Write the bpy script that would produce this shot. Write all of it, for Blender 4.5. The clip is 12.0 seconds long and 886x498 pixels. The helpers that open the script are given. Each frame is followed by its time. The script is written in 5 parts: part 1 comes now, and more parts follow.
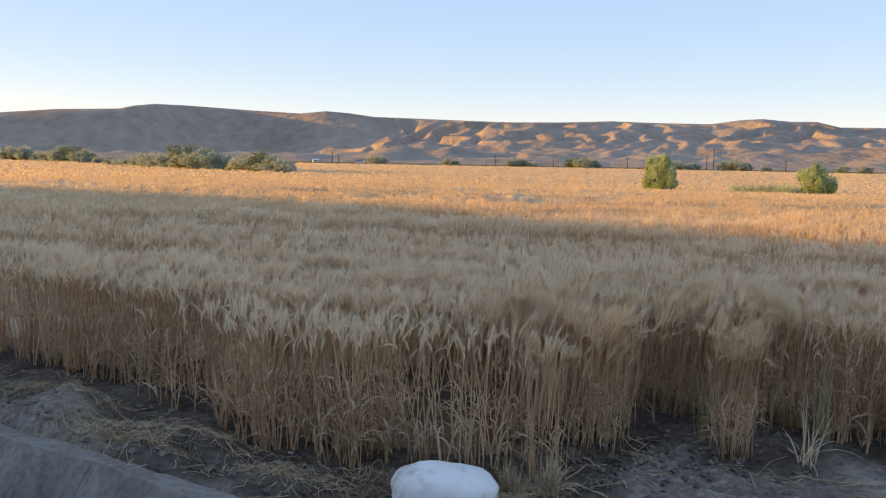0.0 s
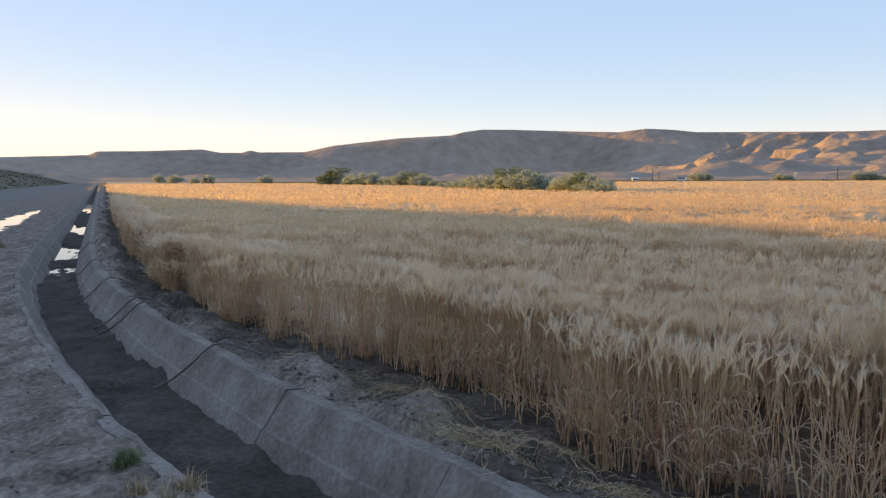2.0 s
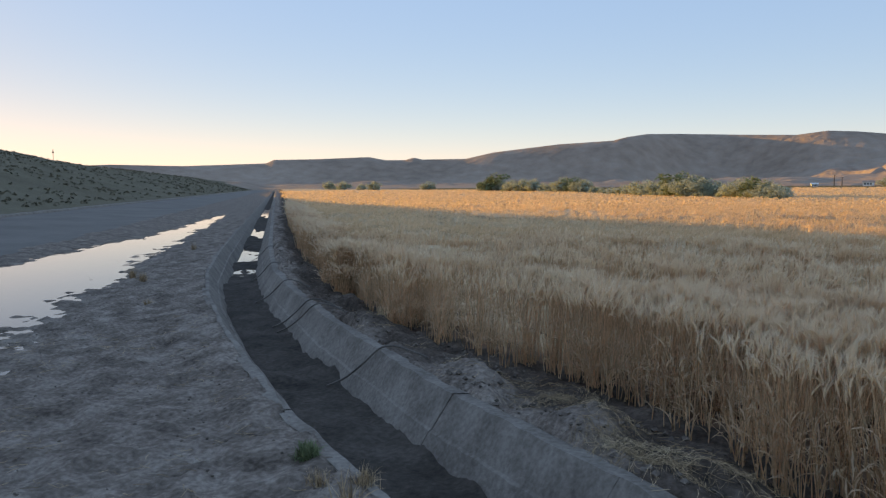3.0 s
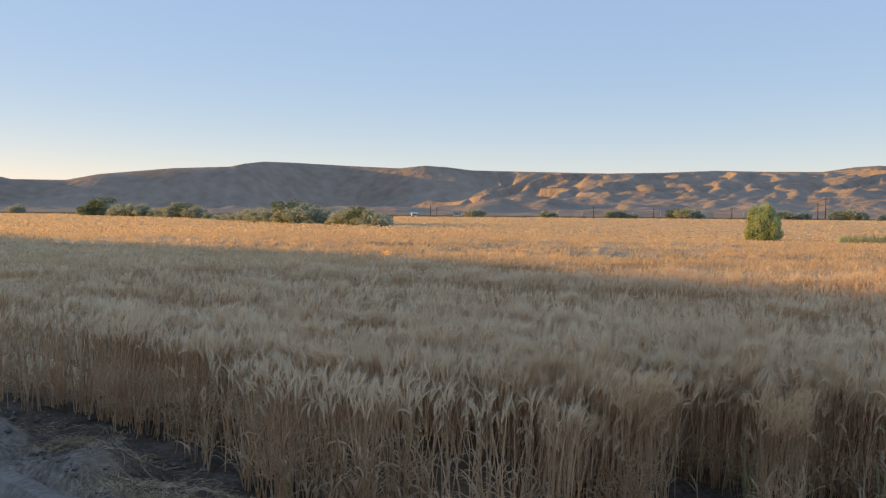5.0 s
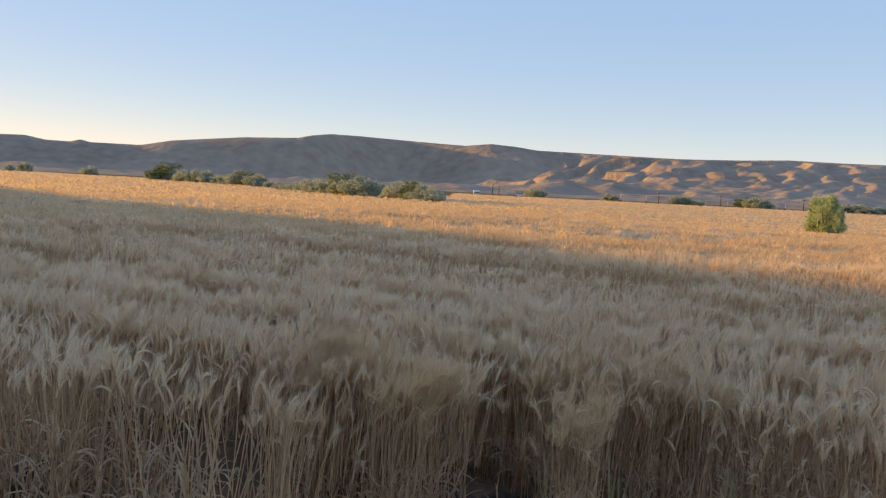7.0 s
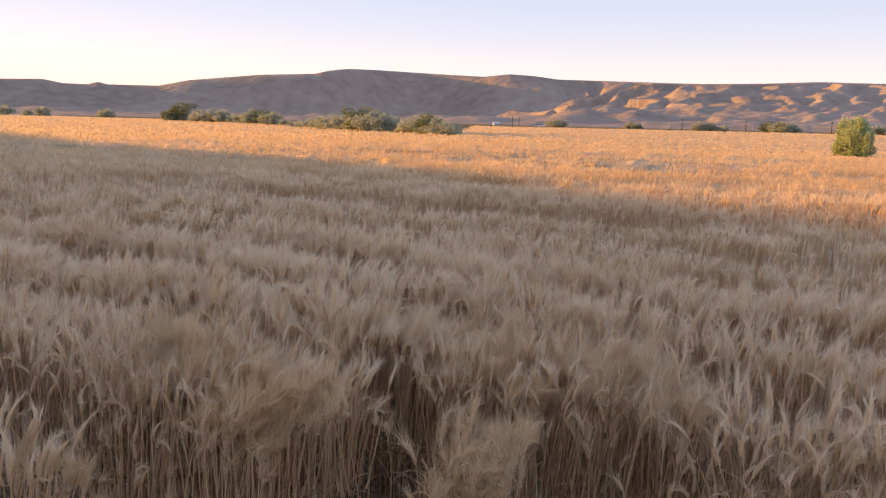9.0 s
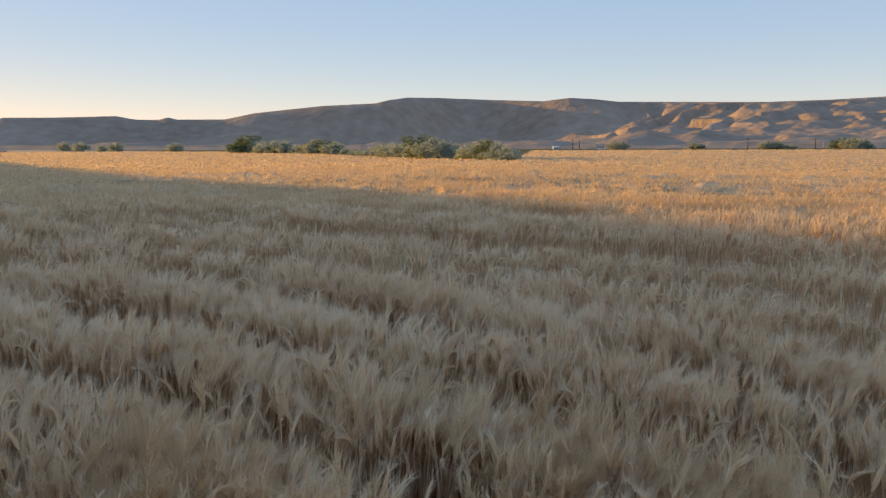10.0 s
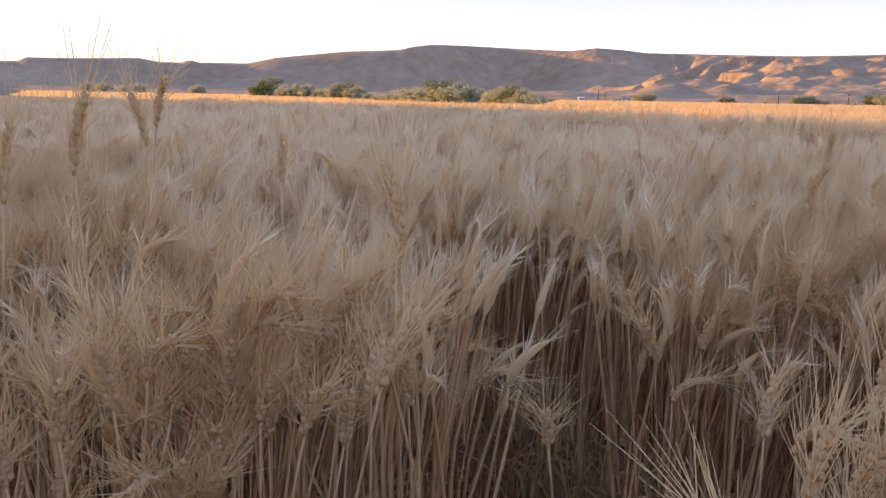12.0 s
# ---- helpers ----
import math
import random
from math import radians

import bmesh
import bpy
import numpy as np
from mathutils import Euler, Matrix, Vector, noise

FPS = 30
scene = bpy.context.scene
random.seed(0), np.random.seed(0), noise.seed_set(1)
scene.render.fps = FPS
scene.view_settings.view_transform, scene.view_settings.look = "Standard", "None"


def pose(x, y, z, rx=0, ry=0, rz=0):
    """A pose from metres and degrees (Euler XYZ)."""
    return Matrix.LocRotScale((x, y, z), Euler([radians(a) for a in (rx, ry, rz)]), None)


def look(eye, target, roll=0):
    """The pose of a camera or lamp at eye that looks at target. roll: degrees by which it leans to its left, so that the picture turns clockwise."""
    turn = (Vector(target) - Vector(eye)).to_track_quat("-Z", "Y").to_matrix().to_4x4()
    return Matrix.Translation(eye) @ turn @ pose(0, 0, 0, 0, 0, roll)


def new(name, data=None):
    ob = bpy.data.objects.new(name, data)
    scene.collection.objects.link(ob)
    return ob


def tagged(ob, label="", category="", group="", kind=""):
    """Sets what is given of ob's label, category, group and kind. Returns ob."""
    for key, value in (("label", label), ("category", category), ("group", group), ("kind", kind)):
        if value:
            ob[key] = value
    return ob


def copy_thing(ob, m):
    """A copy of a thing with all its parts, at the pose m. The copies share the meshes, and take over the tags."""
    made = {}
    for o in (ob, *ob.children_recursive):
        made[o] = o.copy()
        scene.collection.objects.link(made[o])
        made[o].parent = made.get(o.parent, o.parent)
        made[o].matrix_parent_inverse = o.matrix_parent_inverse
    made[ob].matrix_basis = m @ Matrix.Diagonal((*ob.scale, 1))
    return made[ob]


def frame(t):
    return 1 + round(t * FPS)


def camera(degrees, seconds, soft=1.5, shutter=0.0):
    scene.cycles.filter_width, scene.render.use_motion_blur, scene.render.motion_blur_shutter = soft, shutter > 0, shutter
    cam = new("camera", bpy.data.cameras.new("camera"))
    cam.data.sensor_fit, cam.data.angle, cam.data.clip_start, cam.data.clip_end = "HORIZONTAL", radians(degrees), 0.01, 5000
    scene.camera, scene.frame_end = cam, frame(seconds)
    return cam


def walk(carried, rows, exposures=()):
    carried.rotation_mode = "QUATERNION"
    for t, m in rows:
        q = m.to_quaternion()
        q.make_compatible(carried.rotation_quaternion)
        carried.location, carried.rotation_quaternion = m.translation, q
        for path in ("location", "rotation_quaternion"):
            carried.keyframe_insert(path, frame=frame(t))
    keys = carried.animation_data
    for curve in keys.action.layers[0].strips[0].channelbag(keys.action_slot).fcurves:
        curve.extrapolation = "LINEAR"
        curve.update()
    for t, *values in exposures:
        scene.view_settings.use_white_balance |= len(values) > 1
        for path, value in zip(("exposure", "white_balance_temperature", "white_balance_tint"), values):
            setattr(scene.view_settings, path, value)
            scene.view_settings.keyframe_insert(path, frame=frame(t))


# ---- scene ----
# ---------------------------------------------------------------- camera
cam = camera(58.0, 12.0, soft=1.3)
PATH = [
    (0, (-0.45, 2.2, 1.85), (-0.159, 4.167, 1.635), 1.1),
    (0.5, (-0.45, 2.2, 1.85), (-0.180, 4.172, 1.651), 1.1),
    (1, (-0.46, 2.19, 1.85), (-0.235, 4.169, 1.664), 1),
    (1.5, (-0.51, 2.19, 1.85), (-0.515, 4.182, 1.668), 0.6),
    (2, (-0.62, 2.13, 1.875), (-1.108, 4.062, 1.702), -0.3),
    (2.5, (-0.67, 2.08, 1.9), (-1.539, 3.875, 1.746), -0.4),
    (4.3, (-0.4, 2.05, 1.9), (-0.883, 3.987, 1.769), -0.3),
    (4.5, (-0.3, 2.1, 1.9), (-0.536, 4.083, 1.784), 0.5),
    (5, (0.05, 2.29, 1.9), (0.096, 4.287, 1.812), 0.5),
    (5.5, (0.45, 2.5, 1.88), (0.504, 4.496, 1.765), 1),
    (6, (0.86, 2.72, 1.85), (0.844, 4.715, 1.709), 3.4),
    (6.5, (1.28, 2.97, 1.8), (1.225, 4.965, 1.670), 3.5),
    (7, (1.7, 3.26, 1.77), (1.593, 5.252, 1.623), 2.9),
    (7.2, (1.84, 3.38, 1.76), (1.716, 5.370, 1.601), 2.7),
    (8.8, (2.25, 4.33, 1.785), (2.131, 6.298, 1.449), 1.5),
    (9, (2.24, 4.52, 1.79), (2.085, 6.489, 1.477), 1.3),
    (9.5, (2.22, 4.97, 1.827), (1.979, 6.942, 1.593), 0.3),
    (10, (2.21, 5.35, 1.81), (1.901, 7.310, 1.559), -0.2),
    (10.5, (2.07, 5.69, 1.736), (1.697, 7.624, 1.387), 0.1),
    (11, (1.95, 5.97, 1.638), (1.550, 7.893, 1.264), 1.1),
    (11.5, (1.85, 6.17, 1.375), (1.440, 8.094, 1.015), -0.4),
    (12, (1.87, 6.32, 1.085), (1.516, 8.253, 0.711), 1),
]
EXPOSURES = [(0.0, 1.06, 7550, 23), (1.0, 1.04, 7550, 23), (2.0, 1.0, 7650, 24), (2.5, 0.76, 7450, 21), (4.5, 0.73, 7450, 21), (5.5, 0.69, 7500, 22), (6.0, 0.82, 7500, 22), (6.5, 0.84, 7500, 22), (7.0, 0.77, 7450, 22), (8.8, 1.12, 8800, 42), (9.0, 1.12, 8800, 42), (9.5, 0.68, 7750, 24), (10.0, 0.66, 7600, 22), (10.5, 0.92, 7800, 24), (11.0, 1.1, 8900, 38), (11.5, 1.1, 7900, 26), (12.0, 1.32, 8600, 40)]
walk(cam, [(t, look(eye, target, roll)) for t, eye, target, roll in PATH], EXPOSURES)

# ---------------------------------------------------------------- light
SUN_AZ, SUN_EL = radians(76), radians(6.0)      # azimuth counted from +y towards -x
world = bpy.data.worlds.new("evening_sky")
scene.world = world
world.use_nodes = True
wn = world.node_tree.nodes
sky = wn.new("ShaderNodeTexSky")
sky.sky_type, sky.sun_disc = "NISHITA", False
sky.sun_elevation, sky.sun_rotation = SUN_EL, -SUN_AZ
sky.air_density, sky.dust_density, sky.ozone_density, sky.altitude = 1.0, 1.0, 1.0, 600
wl = world.node_tree.links
grey = wn.new("ShaderNodeRGBToBW")               # haze evens out the glare round the sun, keeping its hue
soften = wn.new("ShaderNodeMath")
soften.operation, soften.inputs[1].default_value, soften.inputs[2].default_value = "MULTIPLY_ADD", 0.38, 1.0
even = wn.new("ShaderNodeVectorMath"); even.operation = "DIVIDE"
where, split = wn.new("ShaderNodeTexCoord"), wn.new("ShaderNodeSeparateXYZ")
fall = wn.new("ShaderNodeMath")                  # haze thins out upwards
fall.operation, fall.inputs[1].default_value = "MULTIPLY", -11.0
thin = wn.new("ShaderNodeMath"); thin.operation = "EXPONENT"
low = wn.new("ShaderNodeVectorMath")
low.operation, low.inputs[1].default_value, low.inputs[2].default_value = "MULTIPLY_ADD", (0.58, 0.47, 0.24), (0.18, 0.21, 0.28)
veil = wn.new("ShaderNodeVectorMath"); veil.operation = "MULTIPLY"
tone = wn.new("ShaderNodeVectorMath")            # clear evening blue above
tone.operation, tone.inputs[1].default_value = "ADD", (0.36, 0.645, 1.04)
wl.new(sky.outputs[0], grey.inputs[0]); wl.new(grey.outputs[0], soften.inputs[0])
wl.new(sky.outputs[0], even.inputs[0]); wl.new(soften.outputs[0], even.inputs[1])
wl.new(where.outputs["Generated"], split.inputs[0]); wl.new(split.outputs["Z"], fall.inputs[0]); wl.new(fall.outputs[0], thin.inputs[0])
wl.new(thin.outputs[0], low.inputs[0]); wl.new(even.outputs[0], veil.inputs[0]); wl.new(low.outputs[0], veil.inputs[1])
wl.new(veil.outputs[0], tone.inputs[0]); wl.new(tone.outputs[0], wn["Background"].inputs["Color"])
wn["Background"].inputs["Strength"].default_value = 0.36
sun = new("sun", bpy.data.lights.new("sun", "SUN"))
sun.data.energy, sun.data.angle, sun.data.color = 3.7, radians(0.2), (1.0, 0.59, 0.07)
SUN_DIR = Vector((-math.sin(SUN_AZ) * math.cos(SUN_EL), math.cos(SUN_AZ) * math.cos(SUN_EL), math.sin(SUN_EL)))
sun.matrix_world = look(SUN_DIR * 50, (0, 0, 0))

# ---------------------------------------------------------------- materials
def material(name, colours, rough=0.9, scales=(3.0, 40.0), bump=0.3, bump_scale=60.0, bump_dist=0.01,
             metal=0.0, gloss=0.25, island=0.0, per_object=0.0, translucent=0.0, stretch=(1, 1, 1), damp=None, along=None):
    """Procedural surface: two scales of noise between three colours, relief, and variation from piece to piece."""
    m = bpy.data.materials.new(name)
    m.use_nodes = True
    n, l = m.node_tree.nodes, m.node_tree.links
    b = n["Principled BSDF"]
    co = n.new("ShaderNodeNewGeometry")
    mp = n.new("ShaderNodeMapping")
    mp.inputs["Scale"].default_value = stretch
    if along:                                    # drawn out by that factor in that direction
        mp.vector_type = "TEXTURE"
        mp.inputs["Rotation"].default_value, mp.inputs["Scale"].default_value = (0, 0, along[0]), (along[1], 1, 1)
    l.new(co.outputs["Position"], mp.inputs["Vector"])
    a, c = n.new("ShaderNodeTexNoise"), n.new("ShaderNodeTexNoise")
    a.inputs["Scale"].default_value, a.inputs["Detail"].default_value = scales[0], 5
    c.inputs["Scale"].default_value, c.inputs["Detail"].default_value = scales[1], 4
    l.new(mp.outputs[0], a.inputs["Vector"]); l.new(mp.outputs[0], c.inputs["Vector"])
    add = n.new("ShaderNodeMath"); add.operation = "MULTIPLY_ADD"
    add.inputs[1].default_value = 0.55
    l.new(a.outputs["Fac"], add.inputs[0])
    half = n.new("ShaderNodeMath"); half.operation = "MULTIPLY"; half.inputs[1].default_value = 0.45
    l.new(c.outputs["Fac"], half.inputs[0]); l.new(half.outputs[0], add.inputs[2])
    ramp = n.new("ShaderNodeValToRGB")
    e = ramp.color_ramp.elements
    e[0].position, e[0].color = 0.32, (*colours[0], 1)
    e[1].position, e[1].color = 0.68, (*colours[2], 1)
    mid = e.new(0.5); mid.color = (*colours[1], 1)
    l.new(add.outputs[0], ramp.inputs["Fac"])
    colour = ramp.outputs["Color"]
    for on, node, socket in ((island, "ShaderNodeNewGeometry", "Random Per Island"), (per_object, "ShaderNodeObjectInfo", "Random")):
        if on:
            r = n.new(node)
            v = n.new("ShaderNodeMapRange")
            v.inputs["To Min"].default_value, v.inputs["To Max"].default_value = 1 - on, 1 + on
            l.new(r.outputs[socket], v.inputs["Value"])
            h = n.new("ShaderNodeHueSaturation")
            l.new(v.outputs[0], h.inputs["Value"]); l.new(colour, h.inputs["Color"])
            colour = h.outputs["Color"]
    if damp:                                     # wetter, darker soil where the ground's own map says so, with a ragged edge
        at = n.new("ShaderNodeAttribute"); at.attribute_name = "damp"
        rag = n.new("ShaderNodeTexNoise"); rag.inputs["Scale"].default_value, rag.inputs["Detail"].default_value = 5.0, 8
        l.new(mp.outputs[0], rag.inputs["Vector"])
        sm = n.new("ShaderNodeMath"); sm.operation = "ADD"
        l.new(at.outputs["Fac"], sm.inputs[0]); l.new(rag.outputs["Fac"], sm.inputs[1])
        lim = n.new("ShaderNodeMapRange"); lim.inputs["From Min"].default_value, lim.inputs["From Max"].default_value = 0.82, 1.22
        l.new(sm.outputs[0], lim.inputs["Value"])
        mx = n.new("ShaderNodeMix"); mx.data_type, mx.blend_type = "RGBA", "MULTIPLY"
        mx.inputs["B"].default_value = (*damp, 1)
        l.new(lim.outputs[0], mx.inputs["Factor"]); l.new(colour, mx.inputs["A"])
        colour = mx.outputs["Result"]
    l.new(colour, b.inputs["Base Color"])
    b.inputs["Roughness"].default_value, b.inputs["Metallic"].default_value = rough, metal
    b.inputs["Specular IOR Level"].default_value = gloss
    if bump:
        f = n.new("ShaderNodeTexNoise")
        f.inputs["Scale"].default_value, f.inputs["Detail"].default_value = bump_scale, 6
        l.new(mp.outputs[0], f.inputs["Vector"])
        bp = n.new("ShaderNodeBump")
        bp.inputs["Strength"].default_value, bp.inputs["Distance"].default_value = bump, bump_dist
        l.new(f.outputs["Fac"], bp.inputs["Height"]); l.new(bp.outputs[0], b.inputs["Normal"])
    if translucent:
        t = n.new("ShaderNodeBsdfTranslucent"); l.new(colour, t.inputs["Color"])
        mix = n.new("ShaderNodeMixShader"); mix.inputs[0].default_value = translucent
        l.new(b.outputs[0], mix.inputs[1]); l.new(t.outputs[0], mix.inputs[2])
        l.new(mix.outputs[0], n["Material Output"].inputs["Surface"])
    return m


def water_material(name, colour, rough):
    m = bpy.data.materials.new(name); m.use_nodes = True
    n, l = m.node_tree.nodes, m.node_tree.links
    b = n["Principled BSDF"]
    b.inputs["Base Color"].default_value, b.inputs["Roughness"].default_value = (*colour, 1), rough
    b.inputs["IOR"].default_value = 1.33
    w = n.new("ShaderNodeTexNoise"); w.inputs["Scale"].default_value = 1.5
    bp = n.new("ShaderNodeBump"); bp.inputs["Strength"].default_value, bp.inputs["Distance"].default_value = 0.05, 0.01
    g = n.new("ShaderNodeNewGeometry"); l.new(g.outputs["Position"], w.inputs["Vector"])
    l.new(w.outputs["Fac"], bp.inputs["Height"]); l.new(bp.outputs[0], b.inputs["Normal"])
    return m


STEM = material("wheat_stem", ((0.46, 0.275, 0.15), (0.79, 0.535, 0.32), (0.83, 0.625, 0.41)), 0.55, (1.2, 25), 0.2, 300, 0.001, island=0.2, translucent=0.35, gloss=0.12)
EAR = material("wheat_ear", ((0.82, 0.63, 0.42), (0.93, 0.745, 0.53), (0.95, 0.81, 0.615)), 0.75, (0.9, 90), 0.5, 500, 0.002, island=0.04, translucent=0.66, gloss=0.04)
AWN = material("wheat_awn", ((0.88, 0.7, 0.485), (0.94, 0.775, 0.565), (0.955, 0.84, 0.65)), 0.6, (0.9, 60), 0, island=0.04, translucent=0.72, gloss=0.04)
LEAF = material("wheat_leaf", ((0.66, 0.455, 0.28), (0.82, 0.61, 0.41), (0.86, 0.7, 0.515)), 0.7, (1.5, 40), 0.3, 200, 0.001, island=0.13, translucent=0.6, gloss=0.04)
# far tufts: the shade inside the crop is put into this darker colour
SHADED_TUFT = material("wheat_tuft_shaded", ((0.56, 0.385, 0.22), (0.78, 0.56, 0.345), (0.87, 0.665, 0.44)), 0.75, (0.9, 9), 0, island=0.12, translucent=0.5, gloss=0.04)
GREEN = material("wheat_green", ((0.2, 0.18, 0.08), (0.32, 0.27, 0.13), (0.46, 0.38, 0.2)), 0.6, (1.5, 40), 0.2, 200, 0.001, island=0.3)
CANOPY = material("wheat_canopy", ((0.36, 0.235, 0.13), (0.62, 0.44, 0.27), (0.74, 0.55, 0.355)), 0.9, (0.9, 9), 0.6, 14, 0.04, gloss=0.04, along=(math.atan2(0.47, -0.88), 14))
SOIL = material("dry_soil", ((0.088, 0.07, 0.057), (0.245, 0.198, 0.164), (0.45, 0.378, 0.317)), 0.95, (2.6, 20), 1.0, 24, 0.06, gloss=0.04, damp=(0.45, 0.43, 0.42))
FIELD_SOIL = material("field_soil", ((0.13, 0.082, 0.053), (0.21, 0.137, 0.092), (0.3, 0.2, 0.137)), 0.95, (1.5, 20), 0.8, 25, 0.03, gloss=0.04)
ROAD = material("gravel_road", ((0.125, 0.111, 0.097), (0.17, 0.153, 0.134), (0.215, 0.195, 0.172)), 0.9, (0.3, 30), 0.5, 60, 0.01)
SLOPE = material("sage_slope", ((0.13, 0.114, 0.078), (0.17, 0.15, 0.104), (0.21, 0.186, 0.132)), 0.95, (0.12, 2.2), 0.9, 1.8, 0.4, gloss=0.04)
FARMLAND = material("farmland", ((0.07, 0.075, 0.035), (0.16, 0.125, 0.06), (0.28, 0.20, 0.10)), 0.95, (0.006, 0.06), 0.4, 0.5, 0.3, stretch=(0.5, 2, 1), gloss=0.04)
CLOD = material("soil_clod", ((0.09, 0.073, 0.06), (0.16, 0.132, 0.11), (0.25, 0.21, 0.178)), 0.95, (6, 40), 0.8, 60, 0.01, island=0.3, gloss=0.04)
MUD = material("wet_mud", ((0.034, 0.028, 0.0235), (0.07, 0.058, 0.048), (0.125, 0.105, 0.088)), 0.85, (2.0, 18), 0.8, 22, 0.03, gloss=0.1)
CONCRETE = material("weathered_concrete", ((0.125, 0.104, 0.086), (0.225, 0.193, 0.163), (0.325, 0.288, 0.247)), 0.9, (2.4, 22), 0.6, 40, 0.012)
# dry brown, greyed somewhat: distant haze is put into the base colour
HILL = material("dry_hills_hazed", ((0.25, 0.19, 0.147), (0.35, 0.268, 0.21), (0.43, 0.34, 0.272)), 0.95, (0.004, 0.035), 0.9, 0.045, 9.0, gloss=0.04)
SACK = material("white_sack_cloth", ((0.34, 0.29, 0.23), (0.73, 0.71, 0.68), (0.82, 0.81, 0.79)), 0.7, (2.2, 11), 0.4, 180, 0.002)
RUBBER = material("black_tube", ((0.09, 0.077, 0.066), (0.15, 0.13, 0.112), (0.23, 0.2, 0.175)), 0.6, (4, 50), 0.2, 90, 0.002)
STRAW = material("straw_litter", ((0.24, 0.165, 0.095), (0.4, 0.29, 0.18), (0.58, 0.45, 0.3)), 0.8, (3, 40), 0, island=0.5, gloss=0.04)
BARK = material("bark", ((0.06, 0.045, 0.035), (0.11, 0.085, 0.065), (0.17, 0.14, 0.11)), 0.95, (5, 30), 0.7, 40, 0.01)
OLIVE = material("grey_green_leaves", ((0.28, 0.31, 0.235), (0.42, 0.455, 0.35), (0.55, 0.575, 0.46)), 0.75, (0.5, 3), 0, island=0.2, translucent=0.4, gloss=0.04)
LEAFY = material("fresh_green_leaves", ((0.36, 0.43, 0.23), (0.47, 0.55, 0.31), (0.57, 0.62, 0.4)), 0.65, (0.7, 4), 0, island=0.25, translucent=0.55, gloss=0.04)
TREE_GREEN = material("tree_green_leaves", ((0.13, 0.165, 0.085), (0.20, 0.24, 0.13), (0.29, 0.325, 0.19)), 0.7, (0.7, 4), 0, island=0.35, translucent=0.3, gloss=0.04)
SAGE = material("sage_leaves", ((0.115, 0.101, 0.07), (0.155, 0.137, 0.096), (0.195, 0.173, 0.122)), 0.9, (0.3, 2), 0, island=0.35, gloss=0.04)
POLE_WOOD = material("pole_wood", ((0.07, 0.055, 0.045), (0.12, 0.095, 0.075), (0.18, 0.145, 0.115)), 0.9, (3, 30), 0.4, 40, 0.005)
STEEL = material("galvanised_steel", ((0.42, 0.42, 0.42), (0.52, 0.52, 0.52), (0.60, 0.60, 0.60)), 0.5, (1, 12), 0.1, 30, 0.002, metal=0.6)
WHITE = material("white_paint", ((0.66, 0.65, 0.62), (0.76, 0.75, 0.73), (0.82, 0.81, 0.80)), 0.7, (0.5, 6), 0.1, 20, 0.002)
ROOF = material("grey_roof", ((0.16, 0.15, 0.145), (0.24, 0.23, 0.22), (0.32, 0.31, 0.30)), 0.7, (0.5, 6), 0.2, 10, 0.01)
DARK = material("dark_glass", ((0.02, 0.022, 0.025), (0.03, 0.032, 0.035), (0.04, 0.043, 0.047)), 0.2, (1, 8), 0)
PUDDLE = water_material("puddle_water", (0.05, 0.045, 0.04), 0.02)

# ---------------------------------------------------------------- small tools
rng = np.random.default_rng(7)


def vnoise(x, y, seed=0):
    """Smooth value noise between -1 and 1."""
    x, y = np.asarray(x, float), np.asarray(y, float)
    xi, yi = np.floor(x).astype(np.int64), np.floor(y).astype(np.int64)
    fx, fy = x - xi, y - yi
    fx, fy = fx * fx * (3 - 2 * fx), fy * fy * (3 - 2 * fy)

    def h(i, j):
        k = (i * 374761393 + j * 668265263 + seed * 1442695041) & 0x7fffffff
        k = ((k ^ (k >> 13)) * 1274126177) & 0x7fffffff
        return ((k ^ (k >> 16)) & 0xffff) / 32767.5 - 1
    a = h(xi, yi) * (1 - fx) + h(xi + 1, yi) * fx
    b = h(xi, yi + 1) * (1 - fx) + h(xi + 1, yi + 1) * fx
    return a * (1 - fy) + b * fy


def fbm(x, y, octaves=4, seed=0, gain=0.5):
    s, a, t = 0.0, 1.0, 0.0
    for k in range(octaves):
        s, t = s + a * vnoise(x * 2 ** k, y * 2 ** k, seed + k * 17), t + a
        a *= gain
    return s / t


def smooth(a, b, x):
    t = np.clip((np.asarray(x, float) - a) / (b - a), 0, 1)
    return t * t * (3 - 2 * t)


def mesh_of(name, verts, faces, materials, index=None, soft=False):
    """A mesh from arrays: faces all with the same number of corners."""
    verts, faces = np.asarray(verts, np.float32), np.asarray(faces, np.int32)
    me = bpy.data.meshes.new(name)
    k = faces.shape[1]
    me.vertices.add(len(verts)); me.vertices.foreach_set("co", verts.ravel())
    me.loops.add(faces.size); me.loops.foreach_set("vertex_index", faces.ravel())
    me.polygons.add(len(faces)); me.polygons.foreach_set("loop_start", np.arange(0, faces.size, k, dtype=np.int32))
    for m in materials:
        me.materials.append(m)
    if index is not None:
        me.polygons.foreach_set("material_index", np.asarray(index, np.int32))
    me.polygons.foreach_set("use_smooth", np.full(len(faces), soft))
    me.update(calc_edges=True)
    return me


def part(name, me, parent, label=""):
    ob = new(name, me)
    ob.parent = parent
    return tagged(ob, label)


